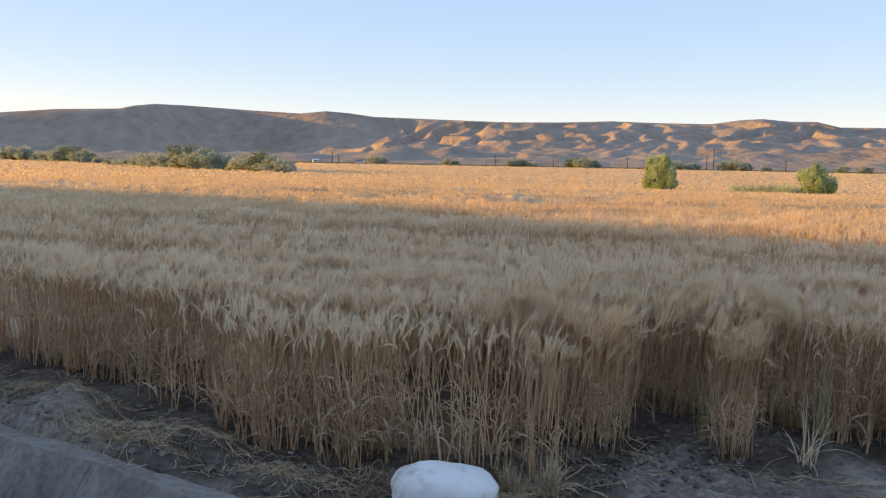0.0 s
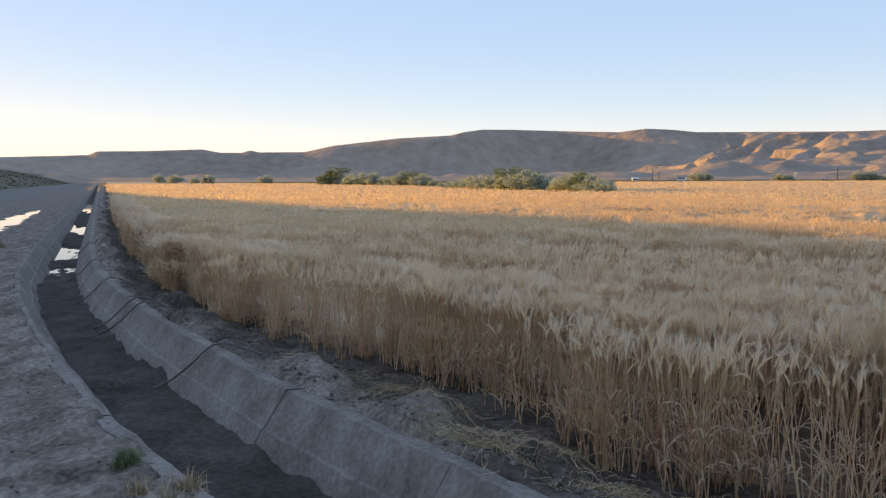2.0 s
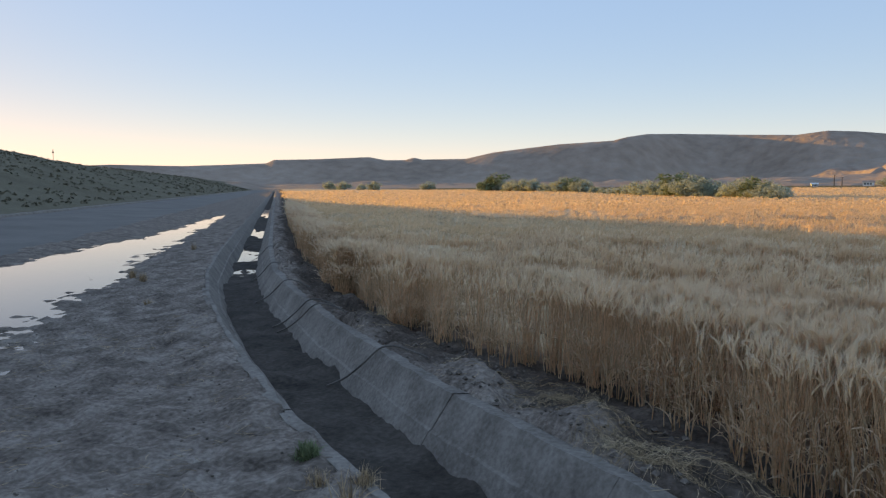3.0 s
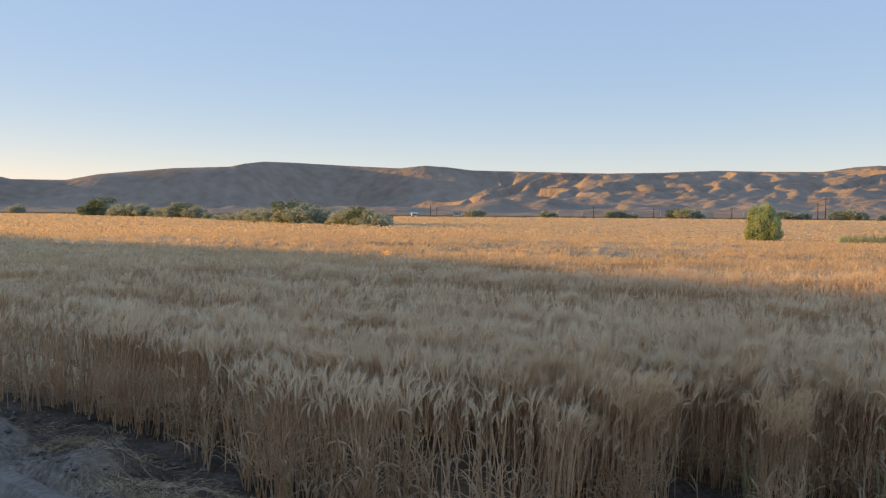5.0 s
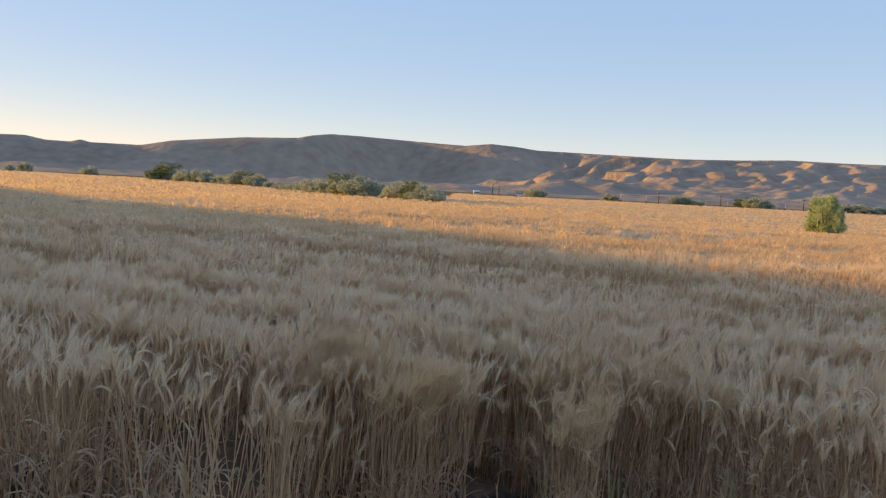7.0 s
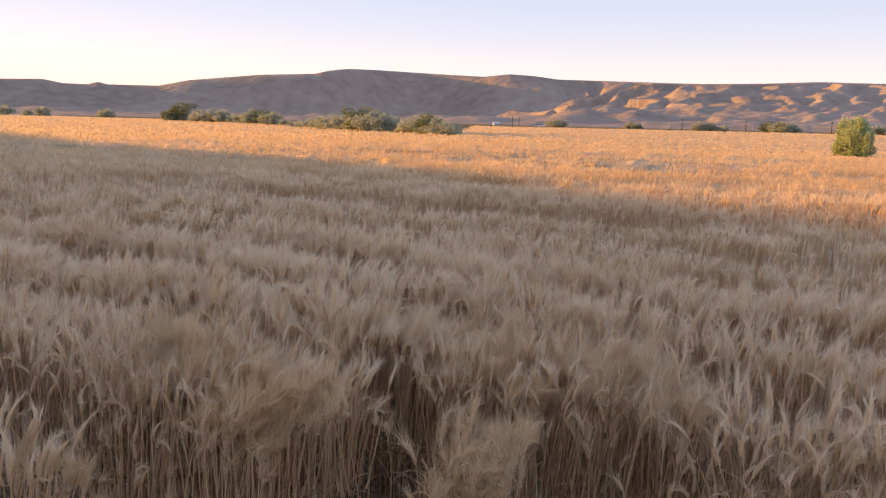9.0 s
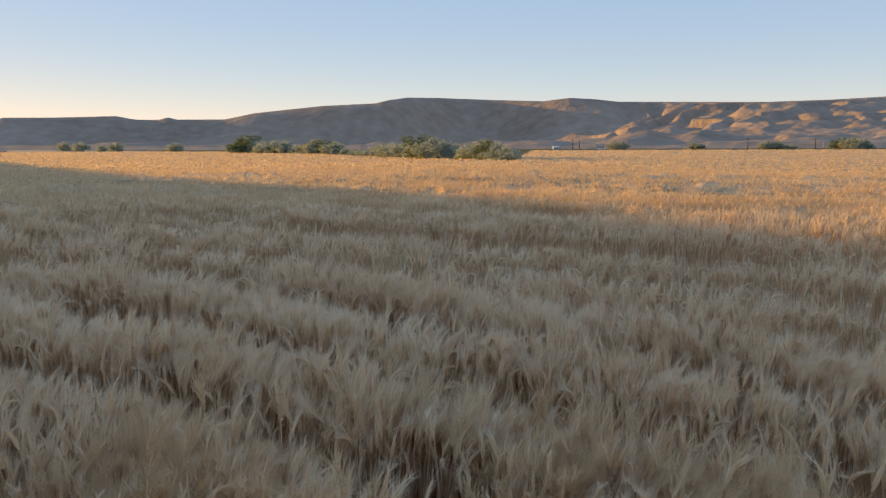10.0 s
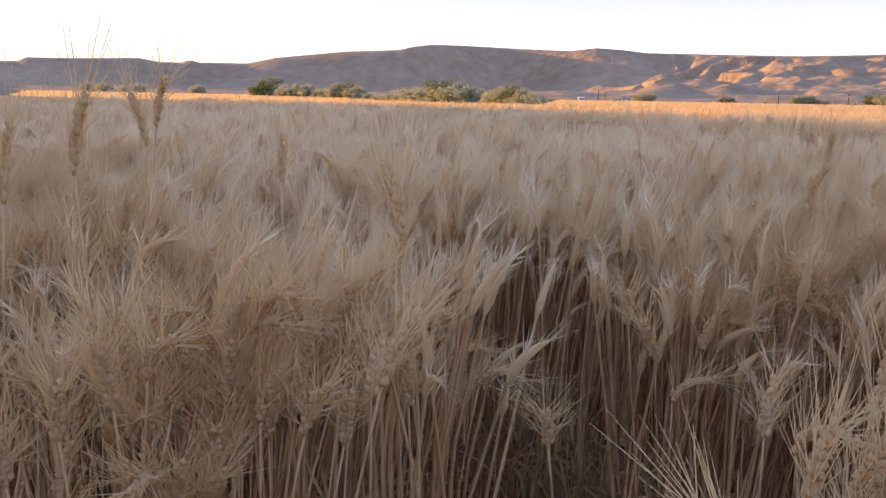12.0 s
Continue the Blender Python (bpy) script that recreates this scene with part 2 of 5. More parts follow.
def tube(points, radii, sides=5, cap=True):
    """Triangles of a tube along points."""
    P = np.asarray(points, float); n = len(P)
    T = np.gradient(P, axis=0); T /= np.linalg.norm(T, axis=1)[:, None] + 1e-9
    ref = np.array((0.0, 1.0, 0.0)) if abs(T[0][1]) < 0.9 else np.array((1.0, 0.0, 0.0))
    A = np.cross(T, ref); A /= np.linalg.norm(A, axis=1)[:, None] + 1e-9
    B = np.cross(T, A)
    ang = np.arange(sides) * 2 * np.pi / sides
    R = np.broadcast_to(np.asarray(radii, float), (n,))
    V = P[:, None] + R[:, None, None] * (np.cos(ang)[None, :, None] * A[:, None] + np.sin(ang)[None, :, None] * B[:, None])
    F = []
    for i in range(n - 1):
        for j in range(sides):
            a, b = i * sides + j, i * sides + (j + 1) % sides
            F += [(a, b, b + sides), (a, b + sides, a + sides)]
    V = V.reshape(-1, 3)
    if cap:
        V = np.vstack([V, P[0], P[-1]])
        for j in range(sides):
            F += [(len(V) - 2, (j + 1) % sides, j), (len(V) - 1, (n - 1) * sides + j, (n - 1) * sides + (j + 1) % sides)]
    return V, np.array(F)


def join(pieces):
    """Several (verts, tris, material index) into one set of arrays."""
    V, F, M, o = [], [], [], 0
    for v, f, m in pieces:
        V.append(v); F.append(np.asarray(f) + o); M.append(np.full(len(f), m)); o += len(v)
    return np.vstack(V), np.vstack(F), np.concatenate(M)


def box(x0, x1, y0, y1, z0, z1):
    V = np.array([(x, y, z) for x in (x0, x1) for y in (y0, y1) for z in (z0, z1)], float)
    F = np.array([(0, 1, 3), (0, 3, 2), (4, 6, 7), (4, 7, 5), (0, 4, 5), (0, 5, 1), (2, 3, 7), (2, 7, 6), (0, 2, 6), (0, 6, 4), (1, 5, 7), (1, 7, 3)])
    return V, F

# ---------------------------------------------------------------- plan of the land
# u runs along the ditch, v across it towards the field
DU, DV = np.array((-0.606, 0.795)), np.array((0.795, 0.606))
DITCH_U = (-60, 0, 4, 6.5, 9, 12.7, 16.5, 20, 27, 40, 3000)
DITCH_V = (16, 3.6, 2.62, 2.02, 1.38, 0.72, 0.22, -0.08, -0.23, -0.25, -0.25)
FIELD = np.array([(-460, 611), (-50.3, 69.0), (-23.7, 33.6), (-13.4, 20.2), (-8.5, 14.25), (-5.96, 11.4), (-4.1, 10.0), (-3.0, 9.35), (-2.35, 8.95),
                  (-1.5, 7.85), (-0.55, 6.92), (0.05, 6.68), (0.70, 6.42), (1.14, 6.46), (1.33, 6.78), (1.60, 7.26), (1.95, 7.40), (2.2, 7.38), (2.12, 7.12), (1.98, 6.84), (2.28, 6.80), (2.5, 7.1), (2.95, 6.95), (3.1, 6.78),
                  (4.5, 6.4), (9, 5.6), (60, -12), (260, -60), (330, 230), (200, 320), (-12, 325), (-6, 119), (-50, 195), (-92, 250), (-215, 400)])


def to_uv(x, y):
    return x * DU[0] + y * DU[1], x * DV[0] + y * DV[1]


def to_xy(u, v):
    return u * DU[0] + v * DV[0], u * DU[1] + v * DV[1]


def in_field(x, y):
    inside = np.zeros(np.shape(x), bool)
    for (x0, y0), (x1, y1) in zip(FIELD, np.roll(FIELD, -1, axis=0)):
        c = ((y0 > y) != (y1 > y)) & (x < (x1 - x0) * (y - y0) / (y1 - y0 + 1e-12) + x0)
        inside ^= c
    return inside


def edge_distance(x, y):
    """Metres to the near edge of the field."""
    d = np.full(np.shape(x), 1e9)
    for (x0, y0), (x1, y1) in zip(FIELD[:26], FIELD[1:27]):
        t = np.clip(((x - x0) * (x1 - x0) + (y - y0) * (y1 - y0)) / ((x1 - x0) ** 2 + (y1 - y0) ** 2), 0, 1)
        d = np.minimum(d, np.hypot(x - x0 - t * (x1 - x0), y - y0 - t * (y1 - y0)))
    return d


def dip(x, y):
    """The field sinks a little and comes up again far off."""
    d = np.hypot(x, y - 2)
    right = smooth(0.05, 0.30, x / (d + 1e-6))
    return -0.62 * smooth(12, 112, d) + 0.62 * smooth(130, 330, d) + 1.0 * smooth(330, 900, d) - 0.65 * right * smooth(28, 82, d) * (1 - smooth(110, 320, d))


def ridge_height(u):
    return np.interp(u, (-50, 95, 118, 131, 150, 190, 240, 300, 500), (15.5, 15.4, 15.4, 14.75, 14.2, 13.3, 12.2, 11.3, 11.6)) + 0.3 * vnoise(u / 60, 3.3, 4) + 0.12 * vnoise(u / 17, 1.3, 5) - 11 * smooth(1300, 2200, u)


def ground_z(u, v):
    """Height of the ground sheet."""
    x, y = to_xy(u, v)
    w = v - np.interp(u, DITCH_U, DITCH_V)
    near = np.exp(-(np.hypot(x + 2, y - 8) / 60) ** 2)
    clods = 0.085 * fbm(x * 2.3, y * 2.3, 4, 3, 0.65) + 0.055 * np.clip(fbm(x * 6, y * 6, 3, 9), 0, 1)
    z = dip(x, y) * smooth(1.0, 4.0, w) + clods * near
    # spoil heaps between lining and wheat, bank on the other side
    heap = np.clip(fbm(x * 1.4, y * 1.4, 3, 21) + 0.15, 0, 1)
    z += smooth(0.74, 0.95, w) * (1 - smooth(1.25, 1.75, w)) * (0.03 + 0.34 * heap) * smooth(5, 7, u)
    z += 0.09 * smooth(-1.6, -0.75, w) * (1 - smooth(0.75, 1.1, w)) * smooth(4, 6, u)
    z -= 0.05 * smooth(-1.5, -3.0, w)
    # trodden, broken soil before the corner of the wheat
    z += 0.055 * fbm(x * 4.5, y * 4.5, 3, 25, 0.6) * np.exp(-((x - 1.5) ** 2 + (y - 6.9) ** 2) / 1.3)
    # puddle hollow
    out = np.interp(u, (-40, 5, 15, 24, 39, 60, 70), (-7.0, -7.0, -7.0, -6.4, -4.3, -3.3, -2.9))
    depth = np.minimum(-3.0 - v, v - out)
    z -= np.clip(0.065 + 0.07 * depth, 0, 0.13) * smooth(-60, -20, u)
    z += 0.026 * fbm(x * 0.9, y * 0.9, 4, 31) * smooth(-2, -3, v) * (1 - smooth(-6, -9, v)) * (u < 90)
    # road and the slope beyond it
    z += 0.30 * smooth(-7.5, -14, v)
    z += (ridge_height(u) - 0.3) * smooth(-15, -78, v) ** 0.85 - 6 * smooth(-85, -400, v)
    z += 0.5 * fbm(x * 0.12, y * 0.12, 4, 41) * smooth(-18, -30, v)
    # trench under the lining
    trench = (np.abs(w) < 0.74) & (u > 4.0)
    return np.where(trench, np.minimum(z, -0.62), z)


def spaced(parts):
    out = [np.linspace(a, b, n, endpoint=False) for a, b, n in parts]
    return np.unique(np.concatenate(out + [[parts[-1][1]]]))


def geometric(a, b, n, sign=1):
    return sign * np.geomspace(a, b, n)

# ---------------------------------------------------------------- ground sheet
def build_ground():
    us = np.unique(np.concatenate([-geometric(2, 3200, 40), spaced([(-2, 4, 66), (4, 14, 125), (14, 30, 100), (30, 70, 70), (70, 160, 40)]), geometric(160, 3200, 50)]))
    ws = np.unique(np.concatenate([-geometric(18, 3200, 60), spaced([(-18, -7, 40), (-7, -2.4, 60), (-2.4, -0.80, 26)]), (-0.745, -0.735),
                                   spaced([(0.735, 0.745, 1), (0.80, 2.2, 26), (2.2, 5, 42), (5, 6, 5)]), geometric(6, 3200, 60)]))
    U, W = np.meshgrid(us, ws, indexing="ij")
    fade = 1 - smooth(200, 900, np.abs(W))
    C = np.interp(U, DITCH_U, DITCH_V)
    V = W + C * np.where(np.abs(W) > 200, fade, 1)
    X, Y = to_xy(U, V)
    Z = ground_z(U, V)
    n, k = U.shape
    verts = np.stack([X, Y, Z], -1).reshape(-1, 3)
    i = (np.arange(n - 1)[:, None] * k + np.arange(k - 1)[None]).ravel()
    faces = np.stack([i, i + k, i + k + 1, i + 1], 1)
    c = verts[faces].mean(1)
    u, v = to_uv(c[:, 0], c[:, 1])
    wob = 0.4 * fbm(c[:, 0] * 0.5, c[:, 1] * 0.5, 3, 51)
    kind = np.zeros(len(faces), int)
    kind[in_field(c[:, 0], c[:, 1])] = 1
    kind[(v < -7.3 + wob) & (v > -15.2 + wob)] = 2
    kind[v <= -16 + wob] = 3
    kind[(v > 4) & (kind == 0) & (np.hypot(c[:, 0], c[:, 1]) > 60)] = 4
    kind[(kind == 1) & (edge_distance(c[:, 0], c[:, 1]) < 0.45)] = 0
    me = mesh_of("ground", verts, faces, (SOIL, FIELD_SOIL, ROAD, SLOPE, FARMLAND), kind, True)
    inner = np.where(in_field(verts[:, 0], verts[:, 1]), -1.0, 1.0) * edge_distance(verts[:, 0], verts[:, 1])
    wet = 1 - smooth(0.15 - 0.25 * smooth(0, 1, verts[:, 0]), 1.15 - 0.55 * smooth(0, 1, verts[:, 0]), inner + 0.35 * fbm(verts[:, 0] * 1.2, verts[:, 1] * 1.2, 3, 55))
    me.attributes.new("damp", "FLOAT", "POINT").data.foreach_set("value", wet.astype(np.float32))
    tagged(new("ground", me), "dry grey dirt ground with farmland and a sagebrush slope", "ground", kind="structure")


build_ground()

# ---------------------------------------------------------------- far hills
# crest of the hills: azimuth from +y towards -x, elevation above the plain, in degrees
CREST = [(-75, 2.3), (-55, 2.4), (-42, 2.7), (-37, 2.66), (-34.4, 2.7), (-33, 3.06), (-31.5, 3.07), (-29.8, 3.25), (-28.4, 3.18), (-26.6, 2.91), (-23, 2.97), (-20, 3.07),
         (-16.8, 2.96), (-12.9, 2.91), (-8, 3.02), (-3.3, 3.11), (-1.7, 3.31), (0, 3.42), (1.8, 3.21), (4.9, 3.31), (9.3, 3.49), (11.3, 3.52),
         (12.6, 3.36), (13.6, 3.12), (17.3, 2.93), (19.2, 2.72), (21.9, 2.42), (23.9, 1.98), (27, 1.95), (27.6, 2.09), (28.2, 1.92), (29.6, 1.92), (30.8, 2.14), (34.7, 2.0),
         (37.4, 1.96), (37.9, 1.72), (43.5, 1.53), (48, 1.62), (55, 1.3), (80, 1.2)]


def build_hills():
    az = np.unique(np.concatenate([np.arange(-75, -40, 0.6), np.arange(-40, 56, 0.17), np.arange(56, 80, 0.6)]))
    rr = np.concatenate([np.linspace(620, 1300, 34), np.linspace(1310, 2320, 80), np.linspace(2330, 3400, 22)])
    A, R = np.meshgrid(az, rr, indexing="ij")
    crest_at = np.interp(A, [c[0] for c in CREST], [c[1] for c in CREST])
    X, Y = -np.sin(np.radians(A)) * R, np.cos(np.radians(A)) * R
    rc = 2200 + 180 * vnoise(A / 7, 0.5, 61)
    A2 = A + 1.8 * vnoise(R / 230, A / 2.2, 76)
    big = smooth(-14, 6, A2) * (1 - smooth(19, 26, A))            # the broad shaded hill
    zc = rc * np.tan(np.radians(crest_at))
    t = np.clip((R - 700) / (rc - 700), 0, 1)
    gentle = t ** 1.5
    steep = 0.20 * t ** 1.3 + 0.80 * smooth(0.70, 1.02, t)
    left = smooth(-12, 7, A2)                                    # low bluffs, steep towards the plain
    bluff = 0.14 * t ** 1.3 + 0.86 * smooth(0.84, 1.01, t)
    Z = zc * ((gentle * (1 - big) + steep * big) * (1 - left) + bluff * left)
    arc = np.radians(A) * 2000
    right = 1 - smooth(-5, 4, A)
    def ridged(length, warp, seed):                               # spurs that run down from the crest towards the plain
        q = arc / length + warp * fbm(arc / 330, R / 260, 3, seed) + 0.35 * vnoise(arc / 70, R / 120, seed + 1) + (R - 1500) / 1500
        f = q % 1
        f = np.where(f < 0.34, f / 0.34, (1 - f) / 0.66)
        return f * f * (3 - 2 * f) * (0.55 + 0.45 * vnoise(np.floor(q + 0.5) * 3.7, R / 330, seed + 2))
    spurs = ridged(104, 1.6, 71)
    fans = ridged(62, 1.5, 75)
    knolls = fbm(arc / 130 + R / 420, R / 170, 3, 81, 0.42)
    lumps = fbm(arc / 60, R / 70, 3, 91, 0.5)
    gully = np.abs(fbm(arc / 34 + R / 160, R / 190, 3, 95))
    upper = smooth(0.30, 0.62, t) * (1 - smooth(0.93, 1.0, t))
    amp = smooth(0.05, 0.45, t) * (1 - smooth(0.90, 1.0, t))
    rough = (1 - 0.88 * big * smooth(0.36, 0.58, t)) * (1 - 0.6 * left)
    Z += upper * right * (24 * spurs - 7)
    Z += amp * rough * (7 * fans * (1 - 0.5 * upper) + 7 * knolls + 1.2 * lumps - 2.5 * gully) * (0.5 + 0.5 * t)
    foot = np.clip(knolls + 0.12, 0, 1)
    Z += 17 * foot * smooth(0.02, 0.16, t) * (1 - smooth(0.26, 0.46, t)) * (1 - 0.45 * left)
    Z -= 16 * np.exp(-((A - 9) / 7.0) ** 2) * smooth(0.35, 0.62, t) * (1 - smooth(0.80, 0.97, t))          # hollow face of the broad hill
    # cap: no bump in front may overtop the crest
    Z = np.minimum(Z, (R * np.tan(np.radians(crest_at))) * (0.985 - 0.10 * (1 - t)))
    Z = np.where(R > rc, zc + (R - rc) * (np.tan(np.radians(crest_at)) - 0.012), Z) + 1.85
    Z = np.where(t <= 0, -3.0 + 4 * smooth(620, 700, R), Z)
    n, k = A.shape
    i = (np.arange(n - 1)[:, None] * k + np.arange(k - 1)[None]).ravel()
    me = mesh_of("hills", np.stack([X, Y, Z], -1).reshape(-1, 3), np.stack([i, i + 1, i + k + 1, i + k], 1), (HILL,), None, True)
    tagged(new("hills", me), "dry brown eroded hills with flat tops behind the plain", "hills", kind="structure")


build_hills()

# ---------------------------------------------------------------- wheat
def ribbon(path, widths, side):
    """A leaf: a strip along path, folded a little along its middle."""
    P, s = np.asarray(path, float), np.asarray(side, float)
    V = np.stack([P - s * widths[:, None], P + s * widths[:, None]], 1).reshape(-1, 3)
    F = []
    for i in range(len(P) - 1):
        a = 2 * i
        F += [(a, a + 1, a + 3), (a, a + 3, a + 2)]
    return V, np.array(F)


def wheat_parts(r, detail, top=False, full=False):
    """One plant of unit height 1 (the ear's top of an upright plant), bending to +x. Gives named sets of triangles."""
    lean = r.uniform(0.01, 0.11)
    nod = radians(r.choice((r.uniform(3, 24), r.uniform(30, 65), r.uniform(70, 115)), p=((0.34, 0.40, 0.26) if detail == 0 else (0.60, 0.31, 0.09))))
    ear_len = r.uniform(0.08, 0.105) if detail == 0 else r.uniform(0.09, 0.12)
    stem_top = 1 - ear_len * 0.8
    ns = {0: 8, 1: 2 if top else 4, 2: 1}[detail]
    ts = np.linspace(0.45 if (detail == 2 or top) and not full else 0.0, 1, ns + 1)
    wob = 0.012 * np.sin(ts * r.uniform(3, 8) + r.uniform(0, 6))
    stem = np.stack([lean * ts ** 2 + wob * 0.5, wob, ts * stem_top], 1)
    base = np.arctan2(2 * lean, stem_top)
    ne = {0: 12, 1: 4, 2: 3}[detail]
    ear = [stem[-1]]
    for k in range(ne):
        a = base + nod * (k + 1) / ne
        ear.append(ear[-1] + ear_len / ne * np.array((np.sin(a), 0, np.cos(a))))
    ear = np.array(ear)
    out = {}
    rad = {0: 0.0024, 1: 0.0044, 2: 0.0036}[detail]
    out["stalk"] = tube(stem, np.linspace(rad * 1.3, rad * 0.8, ns + 1), {0: 4, 1: 3, 2: 3}[detail], detail == 0)
    if detail == 0:
        pieces = [(*tube(ear, 0.0040, 5), 0)]
        T = np.gradient(ear, axis=0); T /= np.linalg.norm(T, axis=1)[:, None]
        awns = []
        n = 20
        for i in range(n):
            f = i / (n - 1)
            q = f * (len(ear) - 1.001); j = int(q)
            p = ear[j] * (1 - q + j) + ear[j + 1] * (q - j)
            t = T[j]
            nrm = np.array((-t[2], 0, t[0]))
            side = np.array((0, 1, 0)) * (1 if i % 2 else -1)
            o = side * np.cos(i * 1.1) * 0.45 + side * 0.7 + nrm * 0.5 * np.sin(i * 2.4)
            o /= np.linalg.norm(o)
            L, w = 0.0215 * (1 - 0.30 * f), 0.0084 * (1 - 0.45 * abs(f - 0.4))
            d = t * 0.95 + o * 0.30; d /= np.linalg.norm(d)
            a = np.cross(d, o); a /= np.linalg.norm(a); b = np.cross(d, a)
            c0 = p + o * 0.0028
            V = np.array([c0, c0 + d * L * 0.45 + a * w, c0 + d * L * 0.45 + b * w * 0.8, c0 + d * L * 0.45 - a * w, c0 + d * L * 0.45 - b * w * 0.8, c0 + d * L])
            pieces.append((V, np.array([(0, 2, 1), (0, 3, 2), (0, 4, 3), (0, 1, 4), (5, 1, 2), (5, 2, 3), (5, 3, 4), (5, 4, 1)]), 0))
            tip = c0 + d * L
            for _ in range(2):
                ad = t * 0.9 + o * r.uniform(0.20, 0.85) + r.normal(0, 0.10, 3); ad /= np.linalg.norm(ad)
                awns.append((*tube(np.array([tip - ad * 0.004, tip + ad * r.uniform(0.055, 0.10)]), (0.0008, 0.0003), 3, False), 0))
        out["ear"] = join(pieces)[:2]
        out["beard"] = join(awns)[:2]
    else:
        prof = np.interp(np.linspace(0, 1, ne + 1), (0, 0.2, 0.6, 1), (0.0035, 0.0086, 0.008, 0.0028)) * (1.0 if detail == 1 else 1.22)
        prof[1::2] *= 1.15
        out["ear"] = tube(ear, prof, 4 if detail == 1 else 3, False)
        na, V, F = {1: 30, 2: 15}[detail], [], []
        wd = {1: 0.0011, 2: 0.0020}[detail]
        for i in range(na):
            j = 1 + i % (ne)
            t = ear[j] - ear[j - 1]; t /= np.linalg.norm(t)
            o = r.normal(0, 1, 3); o -= t * (o @ t); o /= np.linalg.norm(o)
            d = t + o * r.uniform(0.18, 0.75); d /= np.linalg.norm(d)
            s = np.cross(d, r.normal(0, 1, 3)); s /= np.linalg.norm(s)
            k = len(V)
            V += [ear[j] + s * wd, ear[j] - s * wd, ear[j] + d * r.uniform(0.055, 0.095)]
            F += [(k, k + 1, k + 2)]
        out["beard"] = (np.array(V), np.array(F))
    if detail < 2 and not top:
        nl = 2 if detail == 0 else int(r.choice((2, 3, 3, 4)))
        leaves = []
        for i in range(nl):
            h = r.uniform(0.10, 0.50) if detail == 0 else r.uniform(0.08, 0.66)
            L, k = r.uniform(0.14, 0.30), (7 if detail == 0 else 4)
            yaw, up, droop = r.uniform(0, 2 * np.pi), r.uniform(0.05, 0.45), r.uniform(0.7, 2.3)
            q = np.linspace(0, 1, k + 1)
            a = up + droop * q ** 1.3
            step = L / k
            hx = np.concatenate([[0], np.cumsum(np.sin(a[1:]) * step)])
            hz = np.concatenate([[0], np.cumsum(np.cos(a[1:]) * step)])
            dirv = np.array((np.cos(yaw), np.sin(yaw), 0))
            P = np.array((lean * h * h, 0, h * stem_top)) + hx[:, None] * dirv + hz[:, None] * np.array((0, 0, 1.0))
            wdt = (0.0046 if detail == 0 else 0.0060) * np.sin(np.pi * np.clip(q * 0.86 + 0.14, 0, 1)) + 0.0006
            leaves.append((*ribbon(P, wdt, np.array((-dirv[1], dirv[0], 0.35 * r.normal()))), 0))
        out["leaf"] = join(leaves)[:2]
        out["leaves"] = leaves
    return out


SLOT = {"stalk": 0, "ear": 1, "beard": 2, "leaf": 3}
WHEAT_MATS = (STEM, EAR, AWN, LEAF)


def templates(detail, count, seed, top=False, full=False):
    r = np.random.default_rng(seed)
    made = []
    for _ in range(count):
        p = wheat_parts(r, detail, top, full)
        made.append((join([(*p[k], SLOT[k]) for k in SLOT if k in p]), p))
    return made


def bands(x, y):
    """Drill bands: -1 in the furrows to 1 on the crests, wandering."""
    a, b = -0.88 * x + 0.47 * y, 0.47 * x + 0.88 * y
    return np.tanh(1.9 * np.sin(2 * np.pi * b / 0.95 + 1.9 * vnoise(a / 2.6, b / 1.5, 104) + 0.7 * vnoise(a / 0.8, b / 0.9, 105)) + 0.15)


def long_rows(x, y):
    """Broad drill rows and wheel lines that show from afar: -1 to 1."""
    a, b = -0.88 * x + 0.47 * y, 0.47 * x + 0.88 * y
    return 0.6 * np.sin(2 * np.pi * b / 3.1 + 1.6 * vnoise(a / 14, b / 9, 106)) * (0.4 + 0.6 * vnoise(a / 22, b / 5, 108)) + 0.6 * vnoise(a / 9, b / 1.3, 107)


def wheel_line(x, y):
    """Depth of the one wheel track across the far field, 0 to 1."""
    p, q = np.array((-7.1, 103.9)), np.array((22.0, 62.0))
    t = np.clip(((x - p[0]) * (q - p)[0] + (y - p[1]) * (q - p)[1]) / ((q - p) @ (q - p)), 0, 1)
    return np.exp(-((x - p[0] - t * (q - p)[0]) ** 2 + (y - p[1] - t * (q - p)[1]) ** 2) / 0.6)


def height_at(x, y):
    """Height of the crop: drifts and drill bands."""
    d = np.hypot(x - 1, y - 5)
    calm = 1 - 0.65 * np.exp(-((x - 1.8) ** 2 + (y - 7.4) ** 2) / 2.2)
    far = 1 - 0.5 * smooth(18, 42, d)
    near = 0.06 * vnoise(x / 1.1, y / 1.1, 101) + 0.40 * bands(x, y) + 0.08 * vnoise(x / 0.42, y / 0.42, 103)
    near = np.where(near > 0, 0.16 * near, near)                # even crests, deeper furrows
    a, b = -0.88 * x + 0.47 * y, 0.47 * x + 0.88 * y
    streak = np.clip(vnoise(a / 3.2, b / 0.75, 109) + 0.5 * vnoise(a / 1.3, b / 0.45, 110), -1, 0.15) * smooth(4.5, 9, d) * (1 - 0.6 * smooth(40, 80, d))
    return 0.80 + calm * far * near + 0.22 * streak + (0.07 * smooth(8, 20, d) + 0.10 * smooth(20, 34, d)) * (1 - 0.40 * smooth(38, 70, d)) * long_rows(x, y) - 0.3 * wheel_line(x, y)


